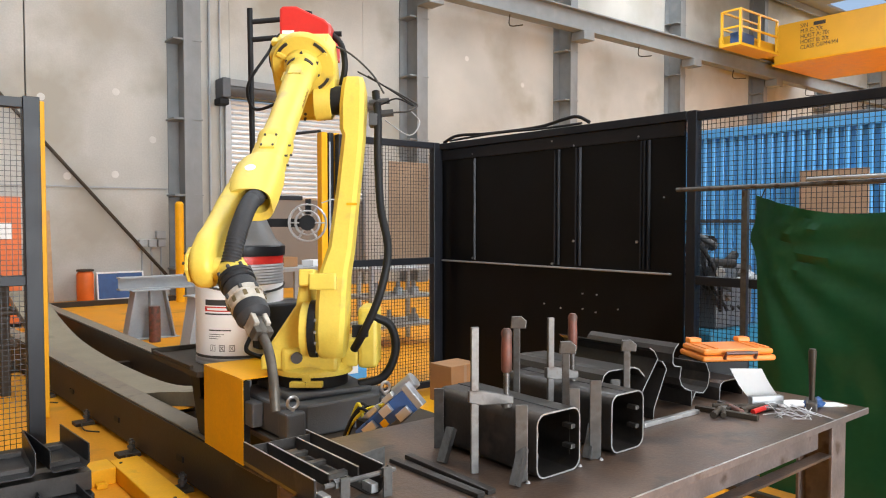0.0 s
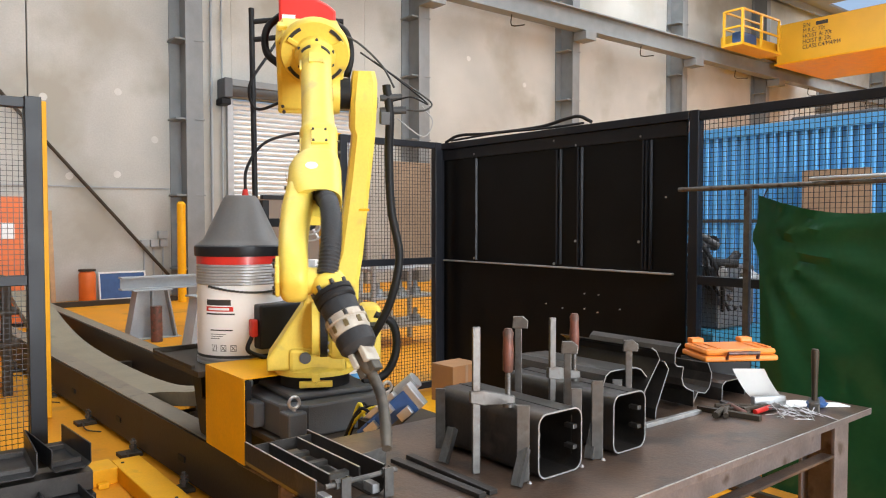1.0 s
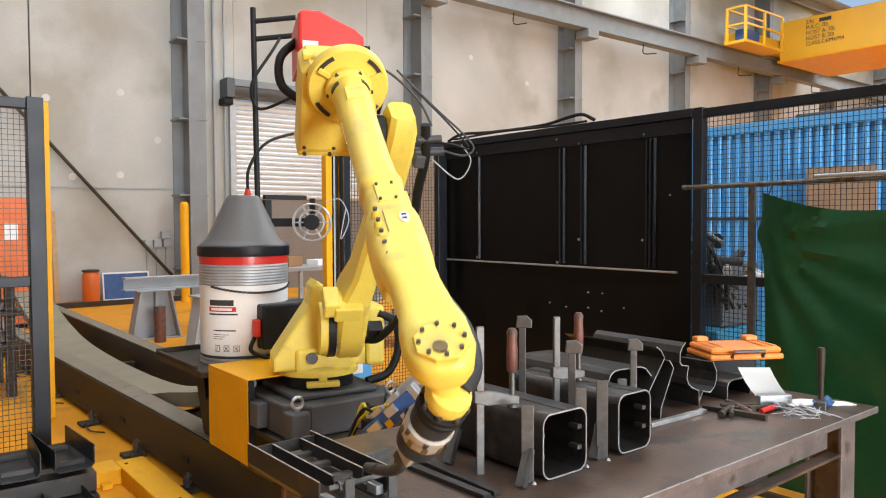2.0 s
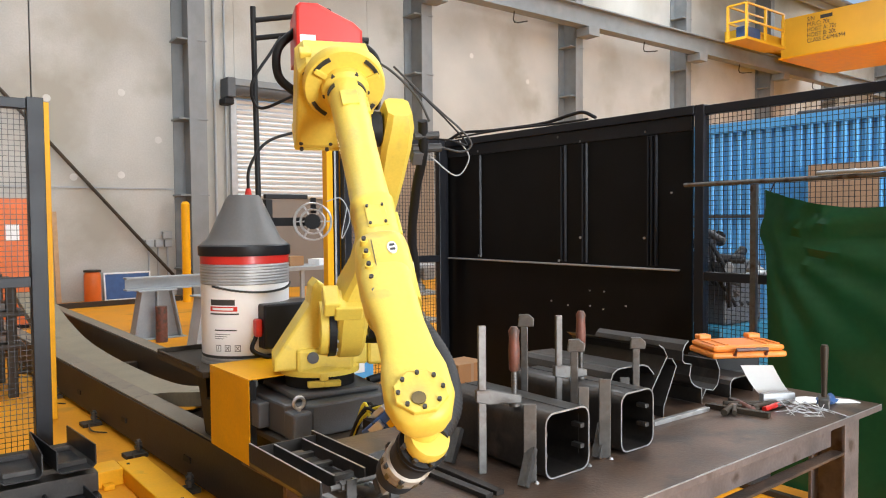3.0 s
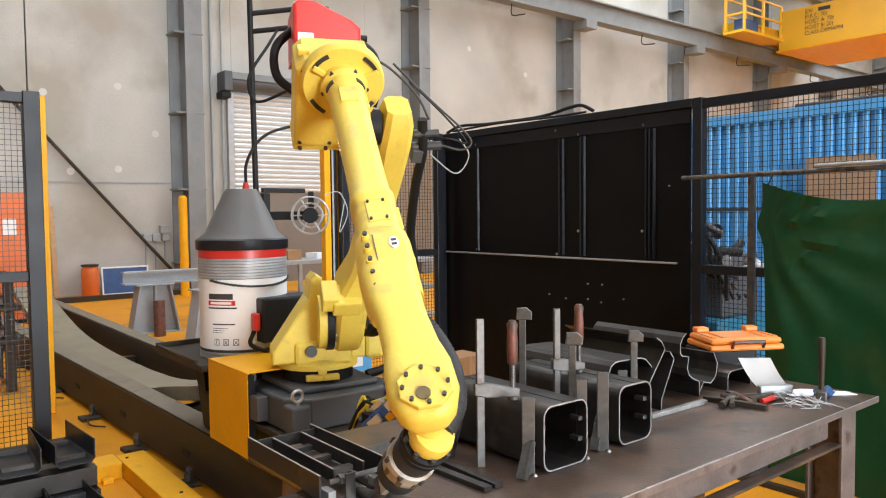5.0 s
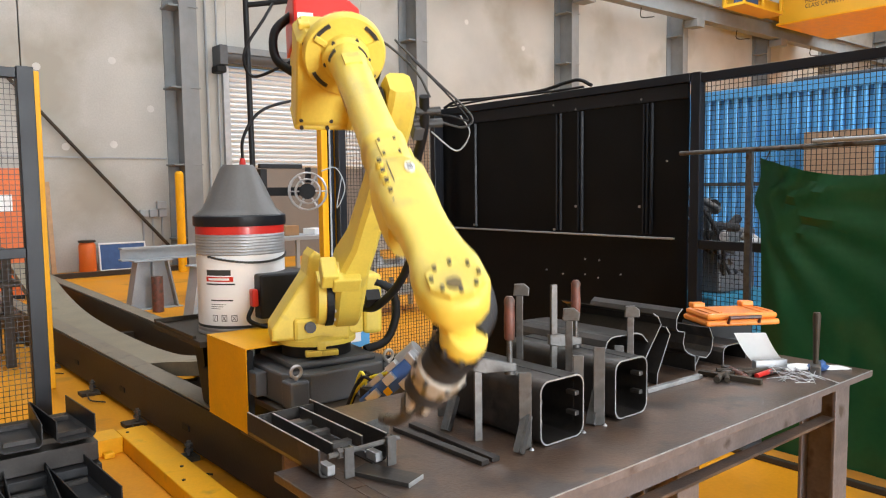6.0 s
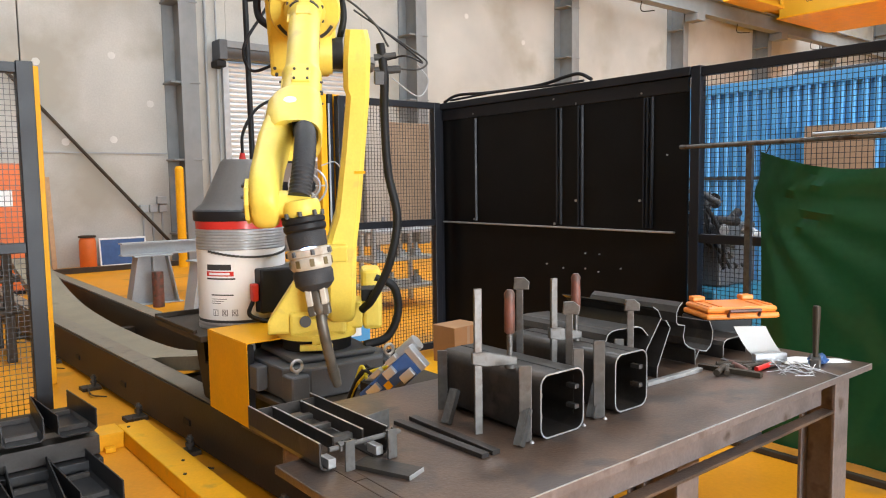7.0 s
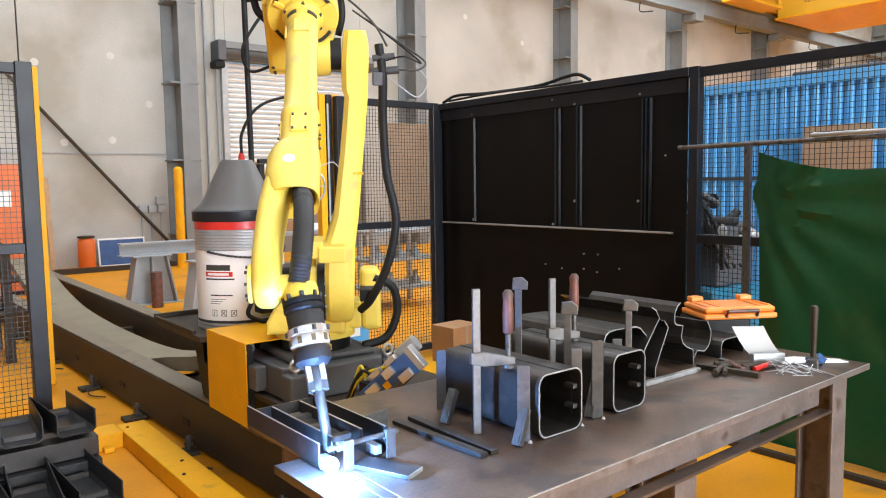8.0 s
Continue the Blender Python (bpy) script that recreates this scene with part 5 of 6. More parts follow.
def bench_tools():
    h = thing("hammer", "club hammer standing on its steel head", "hammer", pose(2.995, 1.345, 0.85, 0, 0, 25))
    bm = bmesh.new()
    B(bm, -0.055, 0.055, -0.02, 0.02, 0.001, 0.042, bev=0.006)
    part("head", bm, M_CLAMP, h)
    bm = bmesh.new()
    rings = [[(r * math.cos(2 * math.pi * k / 12) + dx, r * 0.8 * math.sin(2 * math.pi * k / 12), z) for k in range(12)] for r, dx, z in ((0.013, 0, 0.042), (0.014, 0.001, 0.10), (0.017, 0.003, 0.18), (0.019, 0.005, 0.235), (0.015, 0.005, 0.246))]
    loft(bm, rings)
    part("handle", bm, M_RAIL, h, "dark worn handle", smooth=True)
    t = thing("paper_sheet", "white drawing sheet curling up from the table", "paper")
    bm = bmesh.new()
    rows = []
    for k in range(13):
        u = k / 12
        x = 2.86 + 0.20 * u
        z = 0.853 + 0.14 * max(0, 1 - u * 2.2) ** 1.6
        rows.append([bm.verts.new((x, 1.62 - 0.14 * u, z)), bm.verts.new((x + 0.10, 1.535 - 0.14 * u, z))])
    for a, b in zip(rows, rows[1:]):
        bm.faces.new((a[0], a[1], b[1], b[0]))
    bmesh.ops.solidify(bm, geom=bm.faces[:], thickness=0.0008)
    part("sheet", bm, M_PAPER, t)
    t = thing("paper_sheet", "crumpled white paper lying near the table edge", "paper")
    bm = bmesh.new()
    prism(bm, [(2.95, 1.44), (3.17, 1.28), (3.22 - 0.03, 1.33), (3.10, 1.47), (3.0, 1.52)], 0.851, 0.854, "xy")
    part("sheet", bm, M_PAPER, t)
    t = thing("work_glove", "blue cloth glove on the table edge", "glove", pose(3.05, 1.36, 0.854))
    bm = bmesh.new()
    bmesh.ops.create_icosphere(bm, subdivisions=3, radius=1)
    for v in bm.verts:
        n = noise.noise(v.co * 1.7)
        v.co = Vector((v.co.x * 0.06, v.co.y * 0.03, max(0, v.co.z * 0.022 + 0.012))) * (1 + 0.35 * n)
    part("cloth", bm, M_BLUE, t, smooth=True)
    for k, (x, y, rz, ln) in enumerate(((2.68, 1.55, 20, 0.11), (2.80, 1.49, -40, 0.15), (2.85, 1.46, -10, 0.13), (2.76, 1.57, 60, 0.12))):
        t = thing("hand_tool", "worn steel locking pliers with dark grips", "pliers", pose(x, y, 0.85, 0, 0, rz), group="hand tools")
        bm = bmesh.new()
        C(bm, (-ln, 0.012, 0.014), (0, 0.005, 0.016), 0.013, 0.012, seg=10)
        part("grip", bm, M_WOODH if k == 3 else M_RAIL, t, smooth=True)
        bm = bmesh.new()
        C(bm, (-ln * 0.8, -0.022, 0.012), (0, -0.005, 0.014), 0.010, seg=10)
        part("grip", bm, M_RED if k == 2 else M_RAIL, t, smooth=True)
        bm = bmesh.new()
        B(bm, -0.01, 0.06, -0.014, 0.014, 0.003, 0.022, bev=0.004)
        part("jaw", bm, M_CLAMP, t)
    t = thing("wire_offcuts", "small heap of bright welding wire offcuts", "wire", kind="stuff")
    bm = bmesh.new()
    rnd = random.Random(5)
    for k in range(26):
        x, y, a = 2.86 + rnd.uniform(-0.07, 0.07), 1.36 + rnd.uniform(-0.06, 0.06), rnd.uniform(0, 3.14)
        l = rnd.uniform(0.03, 0.09)
        C(bm, (x - l * math.cos(a), y - l * math.sin(a), 0.853), (x + l * math.cos(a), y + l * math.sin(a), 0.853 + rnd.uniform(0, 0.03)), 0.0014, seg=5)
    part("strands", bm, M_CHROME, t)
    t = thing("flat_bar", "short dark flat bar near the table middle", "steel bar", pose(2.66, 1.52, 0.85, 0, 0, 10))
    box_part("bar", (-0.014, 0.014, -0.12, 0.12, 0.0005, 0.02), M_RAIL, t, bev=0.001)
    t = thing("steel_block", "small grey steel block on the paper", "steel block", pose(2.93, 1.50, 0.855, 0, 0, -30))
    box_part("block", (-0.07, 0.07, -0.015, 0.015, 0.0, 0.035), M_GALV, t, bev=0.002)


bench_tools()


# ---- the part being welded ----
def frame_part():
    t = thing("welded_assembly", "dark steel weldment of two channels with cross bars", "weldment", pose(-0.012, -0.015, 0))
    z0, z1 = 0.851, 0.928
    for x, s in ((0.955, 1), (1.172, -1)):
        bm = bmesh.new()
        pts = [(x, z1), (x, z0 + 0.02), (x + s * 0.006, z0 + 0.006), (x + s * 0.02, z0), (x + s * 0.05, z0), (x + s * 0.05, z0 + 0.005), (x + s * 0.022, z0 + 0.005), (x + s * 0.010, z0 + 0.010), (x + s * 0.005, z0 + 0.022), (x + s * 0.005, z1)]
        prism(bm, pts, 1.70, 2.14, "xz")
        part("channel", bm, M_TUBE, t)
        box_part("bright_edge", (min(x, x + s * 0.005), max(x, x + s * 0.005), 1.701, 2.139, z1 + 0.0002, z1 + 0.0018), M_CUT, t, bev=0)
        box_part("end_block", (min(x + s * 0.022, x + s * 0.045), max(x + s * 0.022, x + s * 0.045), 1.692, 1.74, z0 + 0.006, z0 + 0.032), M_CUT, t, bev=0.002)
    for x in (1.02, 1.115):
        box_part("inner_bar", (x - 0.003, x + 0.003, 1.74, 2.10, z0 + 0.035, z1 - 0.006), M_TUBE, t, bev=0.001)
        box_part("bright_edge", (x - 0.003, x + 0.003, 1.741, 2.099, z1 - 0.0058, z1 - 0.0046), M_CUT, t, bev=0)
    for y in (1.80, 1.92, 2.03):
        box_part("cross_bar", (1.0235, 1.1115, y - 0.012, y + 0.012, z0 + 0.035, z0 + 0.05), M_CLAMP, t, bev=0.001)
    box_part("rear_bar", (0.961, 1.166, 2.105, 2.112, z0 + 0.035, z1 - 0.005), M_TUBE, t, bev=0.001)
    bm = bmesh.new()
    C(bm, (0.975, 1.685, z1 - 0.015), (1.20, 1.685, z1 - 0.015), 0.007, seg=10)
    for x in (1.015, 1.165):
        C(bm, (x - 0.012, 1.685, z1 - 0.015), (x + 0.012, 1.685, z1 - 0.015), 0.014, seg=6)
    part("tie_rod", bm, M_CLAMP, t)
    for x in (1.025, 1.16):
        bm = bmesh.new()
        B(bm, x - 0.014, x + 0.014, 1.660, 1.667, 0.851, z1 + 0.004)
        B(bm, x + 0.009, x + 0.014, 1.6675, 1.68, 0.851, z1 + 0.004)
        part("post", bm, M_CLAMP, t)
    f = thing("flat_bar", "flat bar with bright cut end beside the frame", "steel bar", pose(1.09, 1.59, 0.85, 0, 0, 22))
    box_part("bar", (-0.035, 0.035, -0.09, 0.09, 0.0005, 0.012), M_TUBE, f, bev=0.001)
    box_part("cut_end", (-0.035, 0.035, -0.093, -0.0905, 0.0005, 0.012), M_CUT, f, bev=0)
    b = thing("angle_bracket", "small galvanised angle bracket by the frame", "bracket", pose(1.24, 1.86, 0.85, 0, 0, 10))
    box_part("plate", (-0.05, 0.05, -0.003, 0.003, 0.0005, 0.06), M_CLAMP, b, bev=0.001)
    box_part("base_leg", (-0.05, 0.05, 0.0035, 0.04, 0.0005, 0.006), M_CLAMP, b, bev=0.001)


frame_part()


def feeder_unit():
    m = Matrix.Translation((1.69, 2.52, 0.745)) @ Euler((0, radians(-42), radians(-52))).to_matrix().to_4x4()
    t = thing("drive_unit", "blue motor drive unit with chrome fittings and cables", "motor unit", m)
    box_part("body", (-0.05, 0.22, -0.06, 0.06, -0.05, 0.05), M_BLUE, t, "blue painted motor body", bev=0.006)
    box_part("grey_box", (-0.06, 0.16, 0.061, 0.12, -0.03, 0.07), M_LGREY, t, bev=0.006)
    bm = bmesh.new()
    C(bm, (0.16, 0.03, 0.051), (0.26, 0.03, 0.051), 0.034, seg=20)
    part("chrome_cap", bm, M_CHROME, t, smooth=True)
    for x, y in ((0.06, -0.03), (0.15, -0.035), (0.0, 0.02)):
        box_part("bracket", (x - 0.025, x + 0.025, y - 0.02, y + 0.02, 0.051, 0.075), M_CHROME, t, bev=0.003)
    for x, z, w in ((0.02, 0.02, 0.03), (0.12, 0.03, 0.025), (0.17, -0.025, 0.03), (0.0, -0.03, 0.02)):
        box_part("side_bracket", (x - w, x + w, -0.085, -0.0605, z - 0.018, z + 0.018), M_CHROME, t, bev=0.003)
    box_part("side_label", (0.06, 0.09, -0.064, -0.0605, -0.02, 0.01), M_SAFE, t, bev=0)
    box_part("side_cover", (-0.045, 0.20, -0.0605 - 0.012, -0.0608, -0.048, -0.044 + 0.02), M_DGREY, t, bev=0.002)
    box_part("yellow_label", (0.085, 0.115, -0.02, 0.01, 0.051, 0.0535), M_SAFE, t, bev=0)
    box_part("white_label", (0.05, 0.14, 0.07, 0.11, 0.0705, 0.073), M_WHITE, t, bev=0)
    box_part("end_bracket", (0.2205, 0.25, -0.06, 0.0, -0.05, 0.06), M_CHROME, t, bev=0.004)
    for k, (mt, o) in enumerate(((M_YCAB, 0.0), (M_BLK, 0.025), (M_BLK, -0.02), (M_HOSE, 0.045), (M_YCAB, 0.012))):
        hose("cable", [(0.10 - 0.03 * k, 0.0 + o, 0.055), (0.0, 0.02 + o, 0.09 + 0.01 * k), (-0.12, 0.03 + o, 0.07), (-0.20 - 0.02 * k, 0.06 + o, 0.0), (-0.20, 0.10 + o, -0.10)], 0.007, mt, t, seg=8)
    bm = bmesh.new()
    B(bm, 1.63, 1.73, 2.47, 2.57, 0.5205, 0.79)
    bmesh.ops.transform(bm, matrix=m.inverted(), verts=bm.verts[:])
    part("stand_post", bm, M_BLK, t)
    s = thing("bracket_arm", "dark steel bracket holding the drive unit", "bracket")
    box_part("arm", (1.60, 1.82, 2.42, 2.90, 0.486, 0.52), M_RAIL, s)
    box_part("upright", (1.64, 1.72, 2.48, 2.56, 0.0, 0.4855), M_RAIL, s)


feeder_unit()


# ---- beyond the robot ----
def behind():
    t = thing("cardboard_box", "closed brown cardboard box with tape line", "box", pose(2.985, 3.56, 0.4805, 0, 0, 3))
    box_part("carton", (-0.118, 0.118, -0.10, 0.10, 0, 0.235), M_CARD, t, bev=0.003)
    box_part("tape", (-0.012, 0.012, -0.1008, -0.1003, 0.002, 0.233), M_BOARD, t, bev=0)
    s = thing("yellow_frame", "orange-yellow painted steel skid frame", "steel frame")
    box_part("top_beam", (2.46, 3.35, 3.30, 3.75, 0.40, 0.48), M_SAFE, s, bev=0.006)
    box_part("front_beam", (2.46, 3.35, 3.02, 3.10, 0.30, 0.40), M_SAFE, s, bev=0.006)
    for x in (2.52, 3.28):
        box_part("leg", (x - 0.05, x + 0.05, 3.05, 3.70, 0, 0.299), M_SAFE, s)
        box_part("riser", (x - 0.04, x + 0.04, 3.4, 3.6, 0.2995, 0.3995), M_SAFE, s)
    p = thing("switch_panel", "small blue and white control pedestal behind robot", "control panel", pose(2.45, 3.95, 0))
    box_part("case", (-0.08, 0.10, -0.05, 0.06, 0.62, 0.86), M_CBLUE, p, bev=0.006)
    box_part("face", (-0.07, 0.03, -0.054, -0.0505, 0.66, 0.82), M_WHITE, p, bev=0)
    box_part("stand", (-0.03, 0.05, -0.03, 0.04, 0, 0.619), M_BLK, p)
    # parts trolley behind the fence
    r = thing("parts_rack", "galvanised steel parts rack with shelves", "rack", pose(5.6, 8.0, 0, 0, 0, 0))
    for x in (-0.5, 0.5):
        for y in (-0.3, 0.3):
            box_part("post", (x - 0.025, x + 0.025, y - 0.025, y + 0.025, 0, 1.15), M_GALV, r)
    for z in (0.25, 0.62, 0.98):
        box_part("shelf", (-0.53, 0.53, -0.33, 0.33, z, z + 0.04), M_GALV, r)
    for k, (x, z) in enumerate(((-0.3, 0.66), (0.05, 0.66), (0.3, 0.66), (-0.2, 1.02), (0.2, 1.02), (-0.1, 0.29), (0.3, 0.29))):
        b = thing("steel_part", "grey machined steel part on rack shelf", "steel part", pose(5.6 + x, 8.0 - 0.1, z, 0, 0, 15 * k), group="rack parts")
        bm = bmesh.new()
        C(bm, (0, 0, 0), (0, 0, 0.09), 0.08, 0.06, seg=14)
        C(bm, (0, 0, 0.09), (0, 0, 0.17), 0.03, seg=12)
        part("casting", bm, M_GALV, b, smooth=True)
    w = thing("work_bench", "light grey bench with tools beside the roller door", "bench", pose(5.6, 11.0, 0))
    box_part("top", (-1.2, 1.3, -0.4, 0.4, 0.82, 0.88), M_LGREY, w)
    for x in (-1.1, 0.0, 1.2):
        for y in (-0.34, 0.34):
            box_part("leg", (x - 0.03, x + 0.03, y - 0.03, y + 0.03, 0, 0.819), M_LGREY, w)
    box_part("shelf", (-1.06, 1.16, -0.3, 0.3, 0.3, 0.33), M_LGREY, w)
    for k, (x, mt) in enumerate(((-0.9, M_WHITE), (-0.45, M_CBLUE), (0.0, M_CARD), (0.5, M_WHITE), (0.9, M_DGREY))):
        b = thing("storage_box", "small storage box on the bench", "box", pose(5.6 + x, 11.0, 0.88, 0, 0, 8 * k), group="bench boxes")
        box_part("body", (-0.15, 0.15, -0.12, 0.12, 0, 0.10 + 0.03 * (k % 3)), mt, b, bev=0.006)


behind()


def steel_stands():
    t = thing("steel_trestle", "light grey welded steel I-section trestle", "trestle", pose(3.25, 10.5, 0), group="trestles")
    bm = bmesh.new()
    prism(bm, [(-0.30, 0.012), (0.30, 0.012), (0.18, 0.66), (-0.18, 0.66)], -0.01, 0.01, "xz")
    part("web", bm, M_LGREY, t)
    for s in (-1, 1):
        bm = bmesh.new()
        prism(bm, [(s * 0.31, 0.012), (s * 0.33, 0.012), (s * 0.21, 0.66), (s * 0.19, 0.66)], -0.12, 0.12, "xz")
        part("flange", bm, M_LGREY, t)
    box_part("base_plate", (-0.38, 0.38, -0.15, 0.15, 0, 0.0115), M_LGREY, t)
    box_part("cap_plate", (-0.26, 0.26, -0.14, 0.14, 0.6605, 0.68), M_LGREY, t)
    box_part("stiffener", (-0.01, 0.01, -0.11, -0.011, 0.013, 0.655), M_LGREY, t)
    copy_thing(t, pose(3.60, 9.25, 0, 0, 0, 8))
    b = thing("steel_beam", "light grey steel I-beam lying on trestles", "steel beam")
    bm = bmesh.new()
    for z0, z1, w in ((0.681, 0.70, 0.09), (0.70, 0.84, 0.008), (0.84, 0.86, 0.09)):
        B(bm, 2.85, 4.5, 10.5 - w, 10.5 + w, z0, z1)
    part("beam", bm, M_LGREY, b)
    for x, y in ((3.65, 9.5), (3.78, 9.55), (3.2, 10.1)):
        c = thing("cylinder_stub", "rust-red steel tube standing on the floor", "steel tube", pose(x, y, 0), group="tube stubs")
        bm = bmesh.new()
        C(bm, (0, 0, 0), (0, 0, 0.48), 0.075, seg=16)
        part("tube", bm, M_WOODH, c, smooth=True)
    g = thing("gas_cylinder", "orange gas cylinder standing against the wall", "gas cylinder", pose(3.72, WALL_Y - 0.35, 0))
    bm = bmesh.new()
    lathe(bm, [(0.15, 0), (0.16, 0.02), (0.16, 0.56), (0.13, 0.62)], 20)
    part("body", bm, M_OSTEEL, g, smooth=True)
    bm = bmesh.new()
    lathe(bm, [(0.13, 0.621), (0.165, 0.625), (0.165, 0.66), (0.14, 0.665)], 20)
    part("collar", bm, M_RAIL, g)
    d = thing("framed_board", "blue board in white frame leaning on the wall", "board", pose(4.45, WALL_Y - 0.22, 0, -8, 0, 0))
    box_part("board", (-0.44, 0.44, 0, 0.015, 0.03, 0.55), M_BLUE, d, bev=0)
    for dims in ((-0.47, 0.47, -0.01, 0.03, 0.0, 0.029), (-0.47, 0.47, -0.01, 0.03, 0.551, 0.585), (-0.47, -0.441, -0.01, 0.03, 0.0295, 0.5505), (0.441, 0.47, -0.01, 0.03, 0.0295, 0.5505)):
        box_part("frame_bar", dims, M_WHITE, d, bev=0.003)
    for x, h, rz in ((3.02, 1.9, -3), (3.14, 1.85, -1), (2.86, 1.2, -9)):
        p = thing("timber_plank", "pine plank leaning upright against the wall", "plank", pose(x, WALL_Y - 0.16, 0, -3, rz, 0), group="planks")
        box_part("plank", (-0.045, 0.045, 0, 0.03, 0, h), M_WOOD if h > 1.5 else M_LGREY, p, bev=0.002)
    k = thing("kerb_beam", "dark steel beam along the wall base", "beam")
    box_part("beam", (-2, 5.4, WALL_Y - 1.2, WALL_Y - 1.1, 0, 0.10), M_RAIL, k)
    o = thing("storage_cabinet", "orange steel storage cabinet beyond the fence", "cabinet", pose(1.66, 13.2, 0))
    box_part("body", (-1.6, 0.42, -0.4, 0.4, 0.06, 2.0), M_OSTEEL, o, bev=0.01)
    box_part("plinth", (-1.58, 0.40, -0.38, 0.38, 0, 0.059), M_BLK, o)
    for x in (-0.9, -0.2):
        box_part("door_gap", (x - 0.004, x + 0.004, -0.404, -0.4005, 0.1, 1.95), M_INK, o, bev=0)
    box_part("notice", (0.12, 0.3, -0.404, -0.4005, 1.35, 1.6), M_WHITE, o, bev=0)
    # stacked steel stock behind the left fence
    s = thing("stock_rack", "dark steel rack with stacked bars beyond fence", "rack", pose(0.62, 8.2, 0))
    for x in (-1.6, 0.5):
        for y in (-0.4, 0.4):
            box_part("post", (x - 0.04, x + 0.04, y - 0.04, y + 0.04, 0, 1.1), M_RAIL, s)
    for z in (0.45, 0.75, 1.02):
        box_part("tray", (-1.68, 0.60, -0.45, 0.45, z, z + 0.05), M_RAIL, s)
    for j, z in enumerate((0.505, 0.805)):
        for i in range(4):
            b = thing("stock_bar", "rusty steel bar stacked on the rack", "steel bar", pose(0.62 - 0.5, 8.2 - 0.3 + 0.19 * i, z), group="stock bars")
            box_part("bar", (-1.1, 1.05 - 0.05 * i, -0.06, 0.06, 0, 0.07), M_TABLE, b, bev=0.004)


steel_stands()


# ---- cable trays and channel stack at the near left ----
def trays():
    t = thing("cable_duct", "yellow painted steel floor cable duct with bolts", "cable duct")
    box_part("duct", (1.268, 1.44, 2.2, 4.90, 0, 0.10), M_SAFE, t, bev=0.006)
    box_part("branch", (-0.6, 1.266, 4.74, 4.95, 0, 0.10), M_SAFE, t, bev=0.006)
    for x, y in ((1.31, 4.80), (1.37, 4.0), (1.31, 3.8), (1.35, 3.0)):
        bm = bmesh.new()
        C(bm, (x, y, 0.10), (x, y, 0.106), 0.010, seg=8)
        part("bolt", bm, M_RAIL, t)
    for x in (1.0, 1.17):
        bm = bmesh.new()
        B(bm, x - 0.03, x + 0.03, 4.68, 4.735, 0, 0.03, bev=0.004)
        part("lug", bm, M_SAFE, t)

    def u_channel(x, y, z, ln, rz, w=0.19, h=0.12):
        c = thing("steel_channel", "dark steel channel section stacked open side up", "steel channel", pose(x, y, z, 0, 0, rz), group="channel stack")
        th = 0.006
        bm = bmesh.new()
        prism(bm, [(-w / 2, h), (-w / 2, 0.02), (-w / 2 + 0.02, 0), (w / 2 - 0.02, 0), (w / 2, 0.02), (w / 2, h), (w / 2 - th, h), (w / 2 - th, 0.022), (w / 2 - 0.022, th), (-w / 2 + 0.022, th), (-w / 2 + th, 0.022), (-w / 2 + th, h)], -ln / 2, ln / 2, "xz")
        part("channel", bm, M_OILED, c)
        for yy in (-0.15, 0.15):
            bm = bmesh.new()
            B(bm, -w / 2 + 0.024, w / 2 - 0.024, yy - 0.012, yy + 0.012, th + 0.0005, 0.03)
            part("rib", bm, M_TUBE, c)
    for k, (x, y) in enumerate(((0.86, 4.36), (0.64, 4.36), (0.42, 4.34), (0.20, 4.36))):
        u_channel(x, y, 0.332, 0.5, (4, -3, 2, 0)[k])
    for k in range(3):
        for j in range(2):
            u_channel(0.80 - 0.215 * k + 0.03 * j, 3.85 - 0.02 * k, 0.012 + 0.122 * j, 0.62, (3, -4, 2)[k], h=0.115)
    for z, y, mt in ((0.205, 4.12, M_DGREY), (0.10, 4.06, M_BLUE)):
        b = thing("steel_beam", "blue-grey steel beam carrying the stacked channels", "steel beam")
        box_part("beam", (-1.4, 0.98, y, y + 0.11, z, z + 0.10), M_OILED if z < 0.2 else M_TUBE, b, bev=0.004)
    b = thing("pallet_base", "dark steel stillage base under the channels", "stillage")
    box_part("deck", (-1.4, 0.96, 4.24, 4.70, 0.27, 0.331), M_RAIL, b)
    for x in (-0.6, 0.2, 0.85):
        box_part("runner", (x - 0.05, x + 0.05, 4.26, 4.68, 0, 0.269), M_RAIL, b)


trays()


